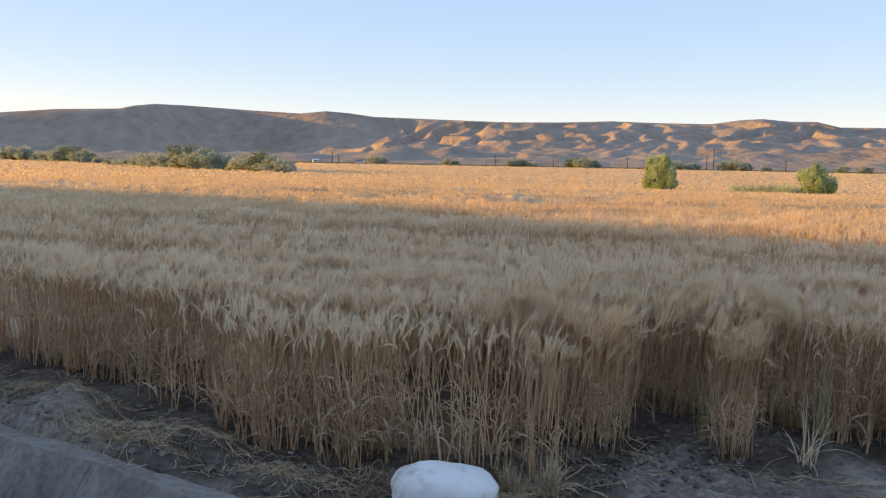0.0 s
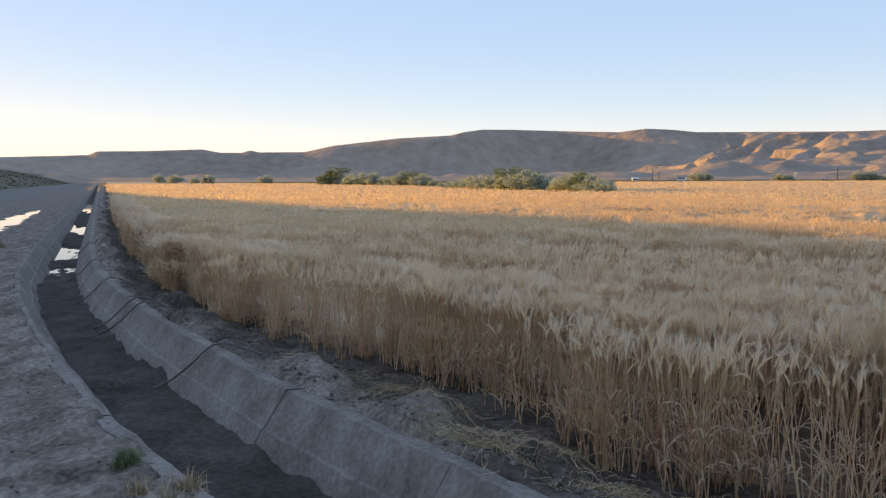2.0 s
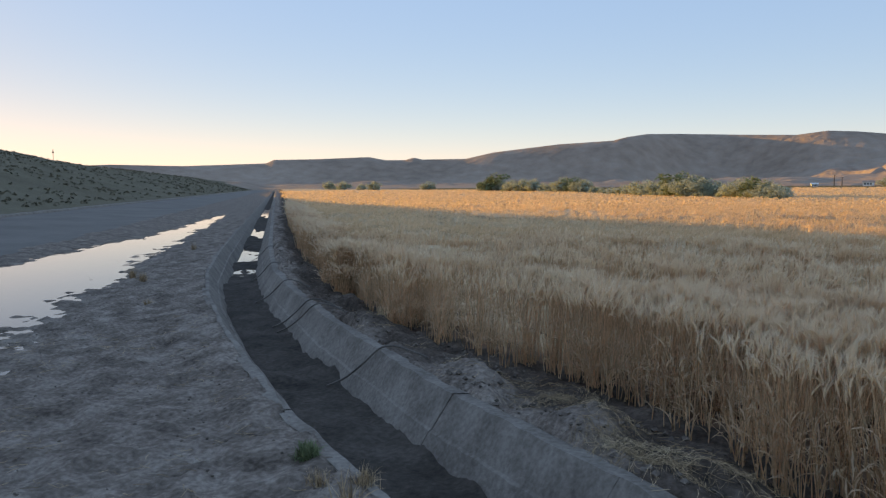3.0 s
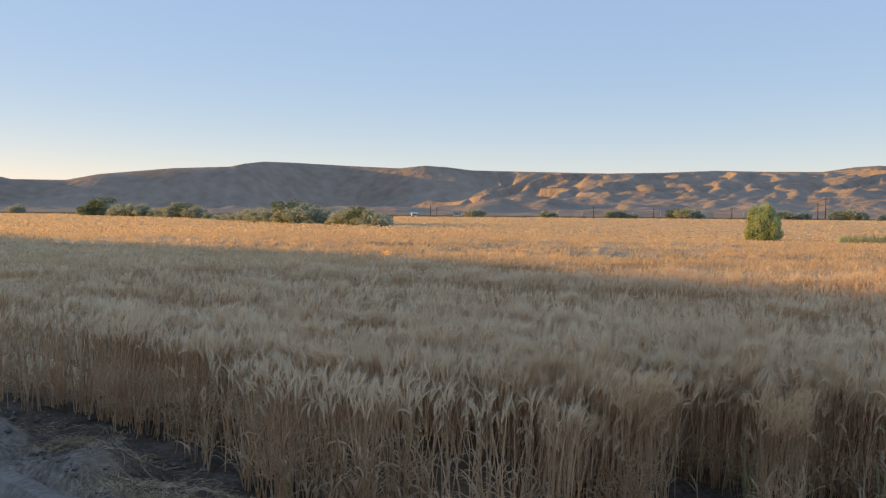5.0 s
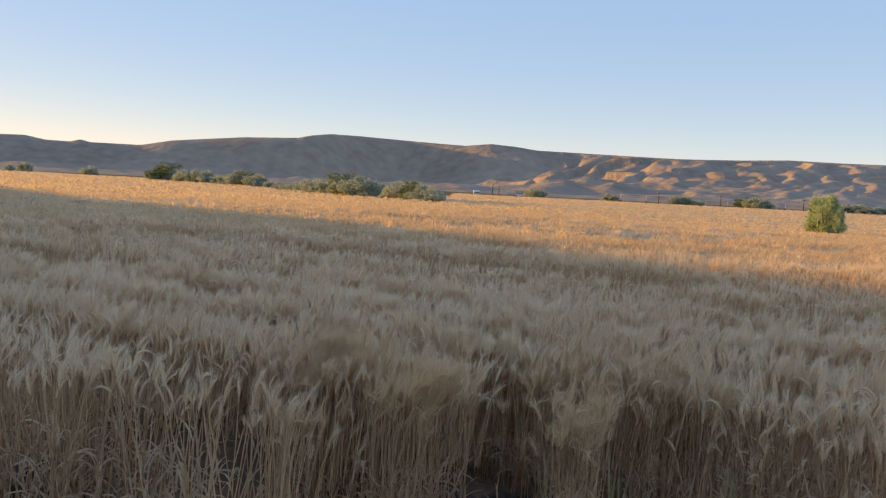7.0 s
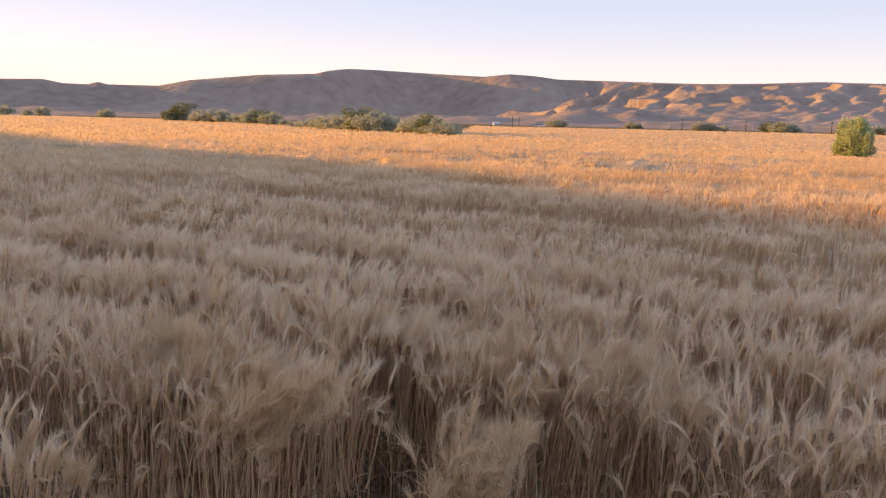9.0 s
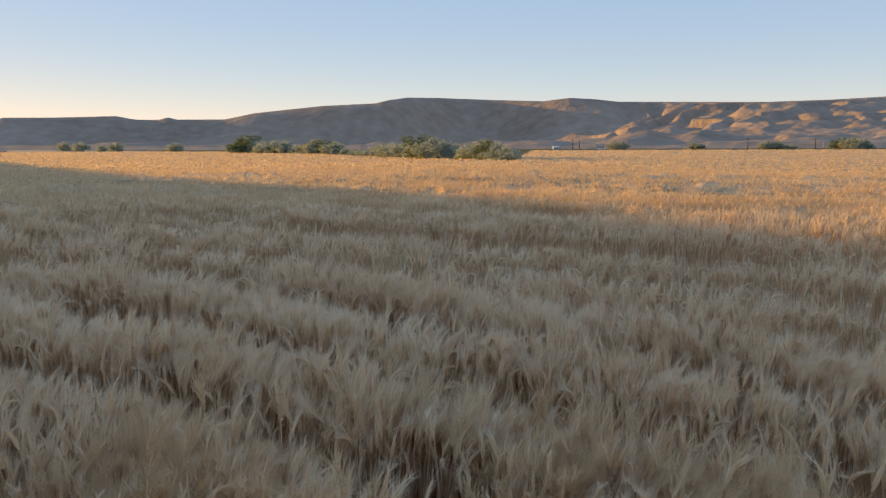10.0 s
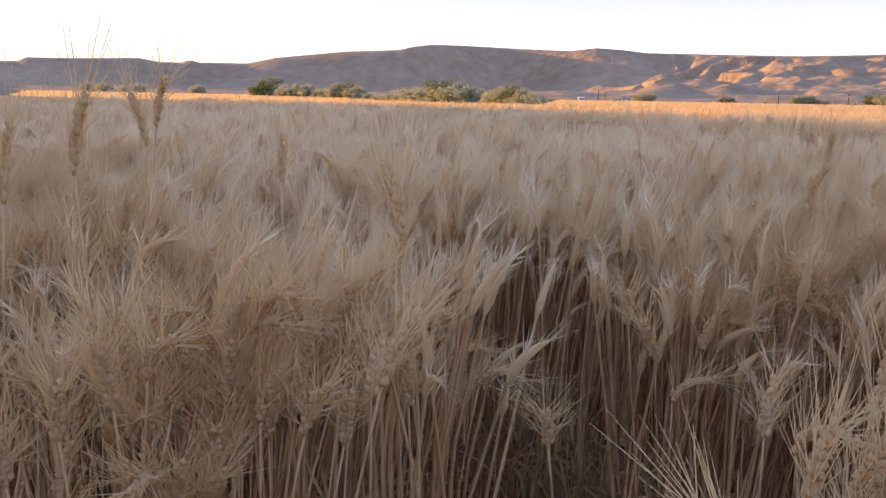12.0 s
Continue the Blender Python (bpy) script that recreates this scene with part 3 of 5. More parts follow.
def thin_at(x, y):
    """How dense the crop stands, 0 to 1: gaps between drifts."""
    d = 0.62 + 0.66 * bands(x, y) + 0.20 * vnoise(x / 1.1, y / 1.1, 101) + 0.35 * vnoise(x / 0.42, y / 0.42, 103)
    for gx, gy, gr in ((-2.28, 8.75, 0.28), (-0.72, 7.02, 0.20), (-4.6, 10.45, 0.25), (0.86, 6.50, 0.14), (-1.40, 7.95, 0.18), (-3.15, 9.40, 0.20), (-3.85, 9.90, 0.20), (-5.4, 11.0, 0.25), (0.10, 6.72, 0.12), (2.55, 6.8, 0.12)):
        d = d - 2.0 * np.exp(-((x - gx) ** 2 + (y - gy) ** 2) / gr ** 2)
    return np.clip(d, 0.03, 1)


def wind(x, y):
    """Direction in which the plants lean, loosely common."""
    return 0.25 + 1.1 * vnoise(x / 2.2, y / 2.2, 121)


def planted(points, temps, seed, scale=1.0, tilt=0.065, widen=1.0, spread=1.9, uneven=0.055):
    """Many plants joined: each a turned, scaled and leaning template."""
    r = np.random.default_rng(seed)
    pick = r.integers(0, len(temps), len(points))
    VV, FF, MM, o = [], [], [], 0
    for k in range(len(temps)):
        P = points[pick == k]
        if not len(P):
            continue
        V, F, M = temps[k][0]
        n = len(P)
        yaw = wind(P[:, 0], P[:, 1]) + r.normal(0, 0.75 * spread, n)
        h = height_at(P[:, 0], P[:, 1]) * np.clip(r.normal(1.02 - 0.6 * uneven, uneven, n), 0.55, 1.18) * scale
        c, s = np.cos(yaw)[:, None], np.sin(yaw)[:, None]
        x, y, z = V[None, :, 0] * widen, V[None, :, 1] * widen, V[None, :, 2]
        X, Y = (c * x - s * y) * 0.85, (s * x + c * y) * 0.85
        tx, ty = r.normal(0, tilt, n)[:, None], r.normal(0, tilt, n)[:, None]
        Z = z * h[:, None]
        X, Y = X + tx * Z, Y + ty * Z
        W = np.stack([X + P[:, 0, None], Y + P[:, 1, None], Z + P[:, 2, None]], -1)
        VV.append(W.reshape(-1, 3))
        FF.append((F[None] + (np.arange(n) * len(V))[:, None, None]).reshape(-1, 3) + o)
        MM.append(np.tile(M, n)); o += n * len(V)
    return np.vstack(VV), np.vstack(FF), np.concatenate(MM)


def scatter(n, x0, x1, y0, y1, seed, keep):
    r = np.random.default_rng(seed)
    tillers = 5                                   # plants stand in small bunches
    x, y = np.repeat(r.uniform(x0, x1, n // tillers), tillers), np.repeat(r.uniform(y0, y1, n // tillers), tillers)
    x, y = x + r.normal(0, 0.028, len(x)), y + r.normal(0, 0.028, len(x))
    k = keep(x, y, r)
    x, y = x[k], y[k]
    u, v = to_uv(x, y)
    return np.stack([x, y, ground_z(u, v) - 0.01], 1)


HERO, REACH = (1.75, 7.3), 1.15


def build_wheat():
    hero_d = lambda x, y: np.hypot((x - HERO[0]), (y - HERO[1]))
    t0, t1, t2 = templates(0, 14, 1), templates(1, 26, 2), templates(2, 14, 3)
    def edge_soft(x, y):
        k = 1 - 0.75 * np.exp(-((x - 2) ** 2 + (y - 7) ** 2) / 1.2)
        return in_field(x + k * (0.27 * vnoise(x * 1.4, y * 1.4, 131) + 0.09 * vnoise(x * 5, y * 5, 133)), y + k * (0.27 * vnoise(x * 1.4, y * 1.4, 132) + 0.09 * vnoise(x * 4.3, y * 4.3, 134)))
    # nearest plants, joined, full detail
    A = scatter(6200, -0.6, 4.0, 6.2, 9.2, 11, lambda x, y, r: edge_soft(x, y) & (hero_d(x, y) < REACH) & (np.hypot(x - 1.87, y - 6.32) > 0.52) & (r.random(len(x)) < np.maximum(thin_at(x, y), 0.75 * (thin_at(x, y) > 0.1))))
    # single plants as things of their own where the path ends
    d = hero_d(A[:, 0], A[:, 1])
    order = np.argsort(d)
    single, rest = A[order[:230]], A[order[230:]]
    me = mesh_of("wheat", *planted(rest, t0, 12, uneven=0.06)[:2], WHEAT_MATS, planted(rest, t0, 12, uneven=0.06)[2], True)
    tagged(new("wheat_stand", me), "ripe bearded wheat at the corner of the field", "wheat", kind="stuff")
    sets = []
    for (j, p) in t0:
        root = new("wheat_plant")
        tagged(root, "ripe bearded wheat plant with a drooping golden ear", "wheat", "wheat plants at the field corner")
        part("stalk", mesh_of("stalk", *p["stalk"], (STEM,), None, True), root)
        ear = part("ear", mesh_of("ear", *p["ear"], (EAR,), None, True), root)
        part("beard", mesh_of("beard", *p["beard"], (AWN,)), ear, "long pale bristles")
        for lv in p["leaves"]:
            part("leaf", mesh_of("leaf", lv[0], lv[1], (LEAF,), None, True), root, "dry curled leaf")
        sets.append(root)
    r = np.random.default_rng(5)
    for i, P in enumerate(single):
        h = float(height_at(P[0], P[1]) * np.clip(r.normal(0.95, 0.08), 0.6, 1.08))
        yaw = float(wind(P[0], P[1]) + r.normal(0, 1.1))
        m = Matrix.Translation(P) @ Euler((r.normal(0, 0.09), r.normal(0, 0.09), yaw)).to_matrix().to_4x4()
        root = sets[i % len(sets)]
        ob = root if i < len(sets) else copy_thing(root, m)
        ob.matrix_basis = m @ Matrix.Diagonal((0.85, 0.85, h, 1))
    for k, (x, y, h) in enumerate(((1.22, 7.27, 1.07), (1.08, 7.23, 1.03), (1.32, 7.70, 1.03), (1.67, 7.30, 0.98), (1.14, 7.60, 1.05), (2.62, 8.4, 1.04), (2.35, 8.2, 1.03), (0.95, 7.8, 1.06))):
        src = sets[(0, 3, 5, 8)[k % 4]]
        u, v = to_uv(x, y)
        m = pose(x, y, float(ground_z(np.array(u), np.array(v))) - 0.01, 3 - 2 * (k % 4), 2 * (k % 3) - 2, 47 * k)
        ob = copy_thing(src, m)
        ob.matrix_basis = m @ Matrix.Diagonal((0.85, 0.85, h, 1))
    # the front of the field and its first metres
    B = scatter(70000, -9.5, 6.5, 5.2, 16.5, 21, lambda x, y, r: edge_soft(x, y) & (hero_d(x, y) >= REACH)
                & (edge_distance(x, y) < 0.8) & (r.random(len(x)) < np.maximum(thin_at(x, y), 0.6 * (edge_distance(x, y) < 0.35) * (thin_at(x, y) > 0.16))))
    V, F, M = planted(B, t1, 22, uneven=0.05, tilt=0.13)
    tagged(new("wheat_front", mesh_of("wheat_front", V, F, WHEAT_MATS, M, True)), "ripe wheat standing along the edge of the field", "wheat", kind="stuff")
    # the edge further along the ditch
    q = np.random.default_rng(27)
    n = 8500
    f, w = q.random(n) ** 1.6, q.uniform(-0.15, 0.75, n)
    ey = 13.6 + 46 * f
    ex = np.interp(ey, [p[1] for p in FIELD[8::-1]], [p[0] for p in FIELD[8::-1]])
    ex, ey = ex + 0.795 * w + 0.22 * vnoise(ey * 1.3, w, 135), ey + 0.606 * w
    eu, ev = to_uv(ex, ey)
    V, F, M = planted(np.stack([ex, ey, ground_z(eu, ev) - 0.01], 1), templates(2, 12, 6, full=True), 28, widen=1.7, tilt=0.09)
    tagged(new("wheat_edge", mesh_of("wheat_edge", V, F, WHEAT_MATS, M, True)), "ripe wheat standing along the ditch further on", "wheat", kind="stuff")
    # behind them the upper part of the plants, the next metres in more detail
    near = lambda x, y: (np.hypot(x + 0.3, y - 6.3) < 5.2) & (y < 11.2)
    D = scatter(56000, -6, 6.5, 5.6, 11.4, 25, lambda x, y, r: edge_soft(x, y) & near(x, y) & (((edge_distance(x, y) >= 0.7) & (hero_d(x, y) >= REACH)) | ((hero_d(x, y) < REACH) & (edge_distance(x, y) > 0.12) & (np.hypot(x - 1.87, y - 6.32) > 1.05))) & (r.random(len(x)) < 1.45 * thin_at(x, y)))
    V, F, M = planted(D, templates(1, 22, 4, True), 26, uneven=0.05)
    tagged(new("wheat_near", mesh_of("wheat_near", V, F, WHEAT_MATS, M, True)), "ripe bearded wheat behind the first rows", "wheat", kind="stuff")
    C = scatter(46000, -12, 12, 6, 19, 31, lambda x, y, r: edge_soft(x, y) & (edge_distance(x, y) >= 0.7) & ~near(x, y)
                & (hero_d(x, y) >= REACH) & (r.random(len(x)) < thin_at(x, y) * 1.25 * np.clip(1.3 - np.hypot(x - 1, y - 4) / 24, 0.35, 1)))
    V, F, M = planted(C, t2, 32, uneven=0.03, tilt=0.05)
    tagged(new("wheat_middle", mesh_of("wheat_middle", V, F, WHEAT_MATS, M, True)), "ripe wheat ears in the middle of the field", "wheat", kind="stuff")
    # far tufts: a few ears each, larger the farther they stand
    r = np.random.default_rng(41)
    def far(n, r0, r1, seed, width):
        q = np.random.default_rng(seed)
        R = np.exp(q.uniform(np.log(r0), np.log(r1), n)) if r1 < 60 else q.uniform(r0 ** 0.5, r1 ** 0.5, n) ** 2
        a = np.radians(q.uniform(-46, 52, n))
        x, y = 0.5 - np.sin(a) * R, 4 + np.cos(a) * R
        k = in_field(x, y) & ((edge_distance(x, y) > 0.1) | (R > 20)) & (q.random(n) < np.where(R > 18, np.clip(0.75 + (1.1 - 0.6 * smooth(40, 80, R)) * long_rows(x, y), 0.12, 1), 0.25 + 0.75 * thin_at(x, y))) & ~((x > -12) & (x < 12) & (y < 18.5) & (y > 6))
        x, y, R = x[k], y[k], R[k]
        n = len(x)
        z = dip(x, y)
        h = height_at(x, y) * q.normal(1, 0.04, n)
        pieces_v, pieces_f = [], []
        turn = q.uniform(0, np.pi, n)
        for j in range(3):
            yaw = turn + j * np.pi / 3 + q.normal(0, 0.25, n)
            s = width(R) * q.uniform(0.6, 1.3, n)
            dx, dy = np.cos(yaw), np.sin(yaw)
            ox, oy = q.normal(0, 1, n) * s * 1.6, q.normal(0, 1, n) * s * 1.6
            lx, ly = q.normal(0.1, 0.16, n), q.normal(0.05, 0.16, n)
            low, hi = z + h - 0.13, z + h + q.normal(0.0, 0.018, n)
            midz = low * 0.35 + hi * 0.65
            V = np.stack([np.stack([x + ox, y + oy, low], 1),
                          np.stack([x + ox + dx * s + lx * 0.2, y + oy + dy * s + ly * 0.2, midz], 1),
                          np.stack([x + ox - dx * s + lx * 0.2, y + oy - dy * s + ly * 0.2, midz], 1),
                          np.stack([x + ox + lx * 0.4, y + oy + ly * 0.4, hi], 1)], 1)
            pieces_v.append(V.reshape(-1, 3))
            b = (np.arange(n) * 4)[:, None, None] + np.array([(0, 1, 2), (1, 3, 2)])[None]
            pieces_f.append(b.reshape(-1, 3))
        V, F, _ = join([(v, f, 0) for v, f in zip(pieces_v, pieces_f)])
        return V, F
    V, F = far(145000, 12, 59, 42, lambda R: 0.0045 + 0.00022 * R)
    tagged(new("wheat_far", mesh_of("wheat_far", V, F, (SHADED_TUFT,))), "ripe wheat far out in the field", "wheat", kind="stuff")
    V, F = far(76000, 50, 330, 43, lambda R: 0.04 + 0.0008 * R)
    tagged(new("wheat_distance", mesh_of("wheat_distance", V, F, (SHADED_TUFT,))), "sunlit ripe wheat towards the far edge of the field", "wheat", kind="stuff")
    # closed canopy under the ears
    az = np.radians(np.arange(-48, 54, 0.22))
    rr = np.concatenate([np.geomspace(4.2, 30, 90, endpoint=False), np.geomspace(30, 760, 130)])
    A, R = np.meshgrid(az, rr, indexing="ij")
    X, Y = 0.5 - np.sin(A) * R, 4 + np.cos(A) * R
    Z = dip(X, Y) + height_at(X, Y) - 0.44 + 0.34 * smooth(9, 20, np.hypot(X - 0.6, Y - 6.0)) - 0.16 * smooth(30, 60, R) - 0.35 * (1 - smooth(0.8, 2.2, edge_distance(X, Y))) * (R < 40) + 0.05 * fbm(X * 1.7, Y * 1.7, 3, 141) - 0.24 * (1 - thin_at(X, Y)) * (1 - 0.6 * smooth(15, 50, R))
    n, k = A.shape
    verts = np.stack([X, Y, Z], -1).reshape(-1, 3)
    i = (np.arange(n - 1)[:, None] * k + np.arange(k - 1)[None]).ravel()
    faces = np.stack([i, i + 1, i + k + 1, i + k], 1)
    c = verts[faces].mean(1)
    good = in_field(c[:, 0], c[:, 1]) & (edge_distance(c[:, 0], c[:, 1]) > 0.75) & ~((np.hypot(c[:, 0] - 0.6, c[:, 1] - 6.0) < 3.0) & (c[:, 1] < 10.0))
    me = mesh_of("canopy", verts, faces[good], (CANOPY,), None, True)
    tagged(new("wheat_canopy", me), "dense straw-coloured wheat crop under the ears", "wheat", kind="stuff")


build_wheat()

# ---------------------------------------------------------------- ditch
def ditch_point(u, w, z):
    v = np.interp(u, DITCH_U, DITCH_V) + w
    x, y = to_xy(u, v)
    return np.stack([x, y, np.broadcast_to(z, np.shape(x))], -1)


# cross-section of the concrete lining: across and up, down the inside and back underneath
LINING = [(-0.80, 0.02), (-0.80, 0.085), (-0.68, 0.09), (-0.655, 0.06), (-0.50, -0.16), (-0.475, -0.17), (-0.28, -0.50), (0.28, -0.50), (0.475, -0.17), (0.50, -0.155),
          (0.655, 0.10), (0.68, 0.135), (0.82, 0.13), (0.82, 0.06), (0.62, -0.02), (0.30, -0.58), (-0.30, -0.58), (-0.62, -0.02)]


def lining_slab(u0, u1, steps, jitter):
    us = np.linspace(u0, u1, steps + 1)
    k = len(LINING)
    V = []
    for u in us:
        for w, z in LINING:
            wob = 0.011 * vnoise(u * 1.9, w * 3, 151) + 0.008 * vnoise(u * 7, w * 9, 152)
            V.append(ditch_point(u, w + wob, z + jitter + wob * 0.7))
    F = []
    for i in range(steps):
        for j in range(k):
            a, b = i * k + j, i * k + (j + 1) % k
            F += [(a, b, b + k), (a, b + k, a + k)]
    return mesh_of("slab", np.array(V), np.array(F), (CONCRETE,))


def build_ditch():
    ditch = new("irrigation_ditch")
    tagged(ditch, "concrete-lined irrigation ditch with muddy bottom beside the wheat", "ditch", kind="structure")
    u, i = 4.3, 0
    r = np.random.default_rng(61)
    while u < 120:
        L = 2.15 if u < 40 else 6.0
        part("slab", lining_slab(u, u + L - 0.005, 28 if u < 20 else 6, float(r.normal(0, 0.003))), ditch)
        u += L; i += 1
    part("slab", lining_slab(u, u + 500, 60, 0), ditch)
    # mud on the bottom
    us = np.concatenate([np.linspace(4.0, 40, 420), np.geomspace(40.3, 500, 80)])
    ws = np.linspace(-0.52, 0.52, 21)
    U, W = np.meshgrid(us, ws, indexing="ij")
    Z = -0.33 - 0.115 * smooth(20, 25, U) + 0.05 * fbm(U * 1.6, W * 4, 4, 161) + 0.02 * fbm(U * 9, W * 9, 2, 162) + 0.45 * smooth(0.36, 0.56, np.abs(W) + 0.03 * vnoise(U * 3, W, 163)) * 0.25
    Z += 0.09 * np.clip(fbm(U * 1.3, W * 2.2, 3, 164) - 0.05, 0, 1) * (U < 13)
    Z += 0.5 * (1 - smooth(4.0, 5.4, U))
    Z -= 0.03 * smooth(23, 27, U)
    Z += 0.10 * np.interp(U + 0.035 * U * vnoise(U * 0.35, W * 2.4, 165) + 0.9 * W, (25.5, 26.3, 27.2, 28, 33, 34.5, 40, 42, 47, 50, 64, 70, 90, 95), (0, 1, 1, 0, 0, 1, 1, 0, 0, 1, 1, 0, 0, 0.8))
    P = ditch_point(U, W, Z)
    n, k = U.shape
    a = (np.arange(n - 1)[:, None] * k + np.arange(k - 1)[None]).ravel()
    part("mud_bed", mesh_of("mud_bed", P.reshape(-1, 3), np.stack([a, a + k, a + k + 1, a + 1], 1), (MUD,), None, True), ditch, "dark wet mud on the bottom")
    # shallow water further along
    us = np.linspace(22, 420, 260)
    U, W = np.meshgrid(us, np.array((-0.40, 0.40)), indexing="ij")
    P = ditch_point(U, W, -0.452)
    a = np.arange(len(us) - 1) * 2
    part("ditch_water", mesh_of("ditch_water", P.reshape(-1, 3), np.stack([a, a + 2, a + 3, a + 1], 1), (PUDDLE,), None, True), ditch, "still water reflecting the sky")


build_ditch()


def build_puddle():
    us, vs = np.linspace(-20, 64, 40), np.linspace(-8.2, -2.2, 8)
    U, V = np.meshgrid(us, vs, indexing="ij")
    X, Y = to_xy(U, V)
    n, k = U.shape
    a = (np.arange(n - 1)[:, None] * k + np.arange(k - 1)[None]).ravel()
    me = mesh_of("puddle", np.stack([X, Y, np.full(X.shape, -0.10)], -1).reshape(-1, 3), np.stack([a, a + k, a + k + 1, a + 1], 1), (PUDDLE,), None, True)
    tagged(new("puddle", me), "long shallow puddle on the dirt reflecting the sky", "puddle", kind="structure")
    # pale edge along the far side of the road
    us = np.concatenate([np.linspace(-60, 200, 160), np.geomspace(201, 900, 30)])
    prof = ((-0.30, -0.15), (-0.26, 0.10), (-0.05, 0.16), (0.05, 0.16), (0.26, 0.10), (0.30, -0.15))
    V = []
    for u in us:
        for w, z in prof:
            v = -15.6 + w + 0.08 * vnoise(u / 2, 0.3, 171)
            x, y = to_xy(u, v)
            V.append((x, y, ground_z(np.array(u), np.array(-15.6)) + z + 0.03 * vnoise(u * 1.3, w, 172)))
    k = len(prof)
    a = (np.arange(len(us) - 1)[:, None] * k + np.arange(k - 1)[None]).ravel()
    me = mesh_of("road_berm", np.array(V), np.stack([a, a + k, a + k + 1, a + 1], 1), (CONCRETE,), None, True)
    tagged(new("road_kerb", me), "low pale kerb along the far side of the road", "kerb", kind="structure")


build_puddle()


# ---------------------------------------------------------------- things by the ditch
def siphon_tube(u, slant, reach, label):
    """A black siphon hose hooked over the edge of the lining."""
    ctrl = [(0.20, -0.30, 0), (0.36, -0.20, 0.25), (0.54, 0.02, 0.55), (0.66, 0.19, 0.75), (0.78, 0.22, 0.9), (0.95, 0.17, 1.05), (1.0 + reach * 0.4, 0.10, 1.2)]
    q = np.linspace(0, len(ctrl) - 1, 22)
    W, Z, S = (np.interp(q, range(len(ctrl)), [c[i] for c in ctrl]) for i in range(3))
    for _ in range(2):
        W[1:-1], Z[1:-1] = (W[:-2] + 2 * W[1:-1] + W[2:]) / 4, (Z[:-2] + 2 * Z[1:-1] + Z[2:]) / 4
    P = np.array([ditch_point(u + slant * s, w, z) for w, z, s in zip(W, Z, S)])
    root = new("siphon_tube")
    tagged(root, label, "hose", "siphon hoses over the ditch edge")
    V, F = tube(P, 0.0115, 8)
    part("hose", mesh_of("hose", V, F, (RUBBER,), None, True), root)
    for e in (0, -1):
        d = P[e] - P[e + (1 if e == 0 else -1)]
        V, F = tube(np.array([P[e] - d * 0.4, P[e] + d * 0.1]), 0.0135, 8)
        part("rim", mesh_of("rim", V, F, (RUBBER,), None, True), root)


for u, s, reach, lab in ((10.9, -0.55, 0.25, "black siphon hose bent over the concrete ditch edge"), (14.4, -0.7, 0.2, "black siphon hose lying across the ditch lining"),
                         (14.9, -0.7, 0.15, "black siphon hose lying across the ditch lining"), (17.8, -0.9, 0.2, "black siphon hose half buried in the bank"),
                         (21.5, -1.0, 0.2, "black siphon hose half buried in the bank"), (27, -1.2, 0.2, "black siphon hose half buried in the bank")):
    siphon_tube(u, s, reach, lab)


def white_sack():
    """A filled white woven sack lying on the bank."""
    bm = bmesh.new()
    bmesh.ops.create_uvsphere(bm, u_segments=40, v_segments=24, radius=1)
    for vert in bm.verts:
        x, y, z = vert.co
        sq = lambda c, p: math.copysign(abs(c) ** p, c)
        x, y, z = sq(x, 0.72), sq(y, 0.75), sq(z, 0.8)
        fold = 0.06 * noise.noise(Vector((x * 1.6 + 3, y * 1.9, z * 2))) + 0.02 * noise.noise(Vector((x * 7, y * 7, z * 7)))
        pinch = 1 - 0.35 * max(0, abs(x) - 0.75) / 0.25
        vert.co = Vector((x * 0.305 * (1 + fold), y * 0.205 * (1 + fold) * pinch, max(z, -0.55) * 0.14 * (1.02 - 0.22 * x) * (1 + 1.6 * fold) * (0.6 + 0.4 * pinch)))
    for f in bm.faces:
        f.smooth = True
    me = bpy.data.meshes.new("sack"); bm.to_mesh(me); bm.free()
    me.materials.append(SACK)
    ob = new("sack", me)
    tagged(ob, "filled white woven sack with soil stains lying on dirt", "sack")
    ob.matrix_basis = pose(0.20, 6.34, 0.065, 0, 3, 8)


white_sack()


def dry_tuft(name, x, y, n, spread, height, mats, label, seed, width=0.004, group="dry grass tufts"):
    """A clump of dry grass: arching blades from one root."""
    r = np.random.default_rng(seed)
    pieces = []
    for _ in range(n):
        yaw, L = r.uniform(0, 2 * np.pi), height * r.uniform(0.5, 1.1)
        lean = abs(r.normal(0, spread))
        q = np.linspace(0, 1, 6)
        a = lean * (0.35 + 0.9 * q ** 1.4)
        hx = np.concatenate([[0], np.cumsum(np.sin(a[1:]) * L / 5)])
        hz = np.concatenate([[0], np.cumsum(np.cos(a[1:]) * L / 5)])
        d = np.array((np.cos(yaw), np.sin(yaw), 0))
        o = np.array((*(r.normal(0, 0.03, 2)), 0))
        P = o + hx[:, None] * d + hz[:, None] * np.array((0, 0, 1.0))
        pieces.append((*ribbon(P, width * np.array((0.7, 1, 1, 0.8, 0.5, 0.1)), np.array((-d[1], d[0], 0.3))), 0))
    u, v = to_uv(x, y)
    at = pose(x, y, float(ground_z(np.array(u), np.array(v))) - 0.01)
    if n < 40:
        ob = new(name)
        for V, F, _ in pieces:
            part("blade", mesh_of("blade", V, F, mats, None, True), ob)
        tagged(ob, label, "grass", group)
    else:
        V, F, _ = join(pieces)
        ob = tagged(new(name, mesh_of(name, V, F, mats, None, True)), label, "grass", kind="stuff")
    ob.matrix_basis = at


def at_uv(u, w):
    return to_xy(u, float(np.interp(u, DITCH_U, DITCH_V)) + w)


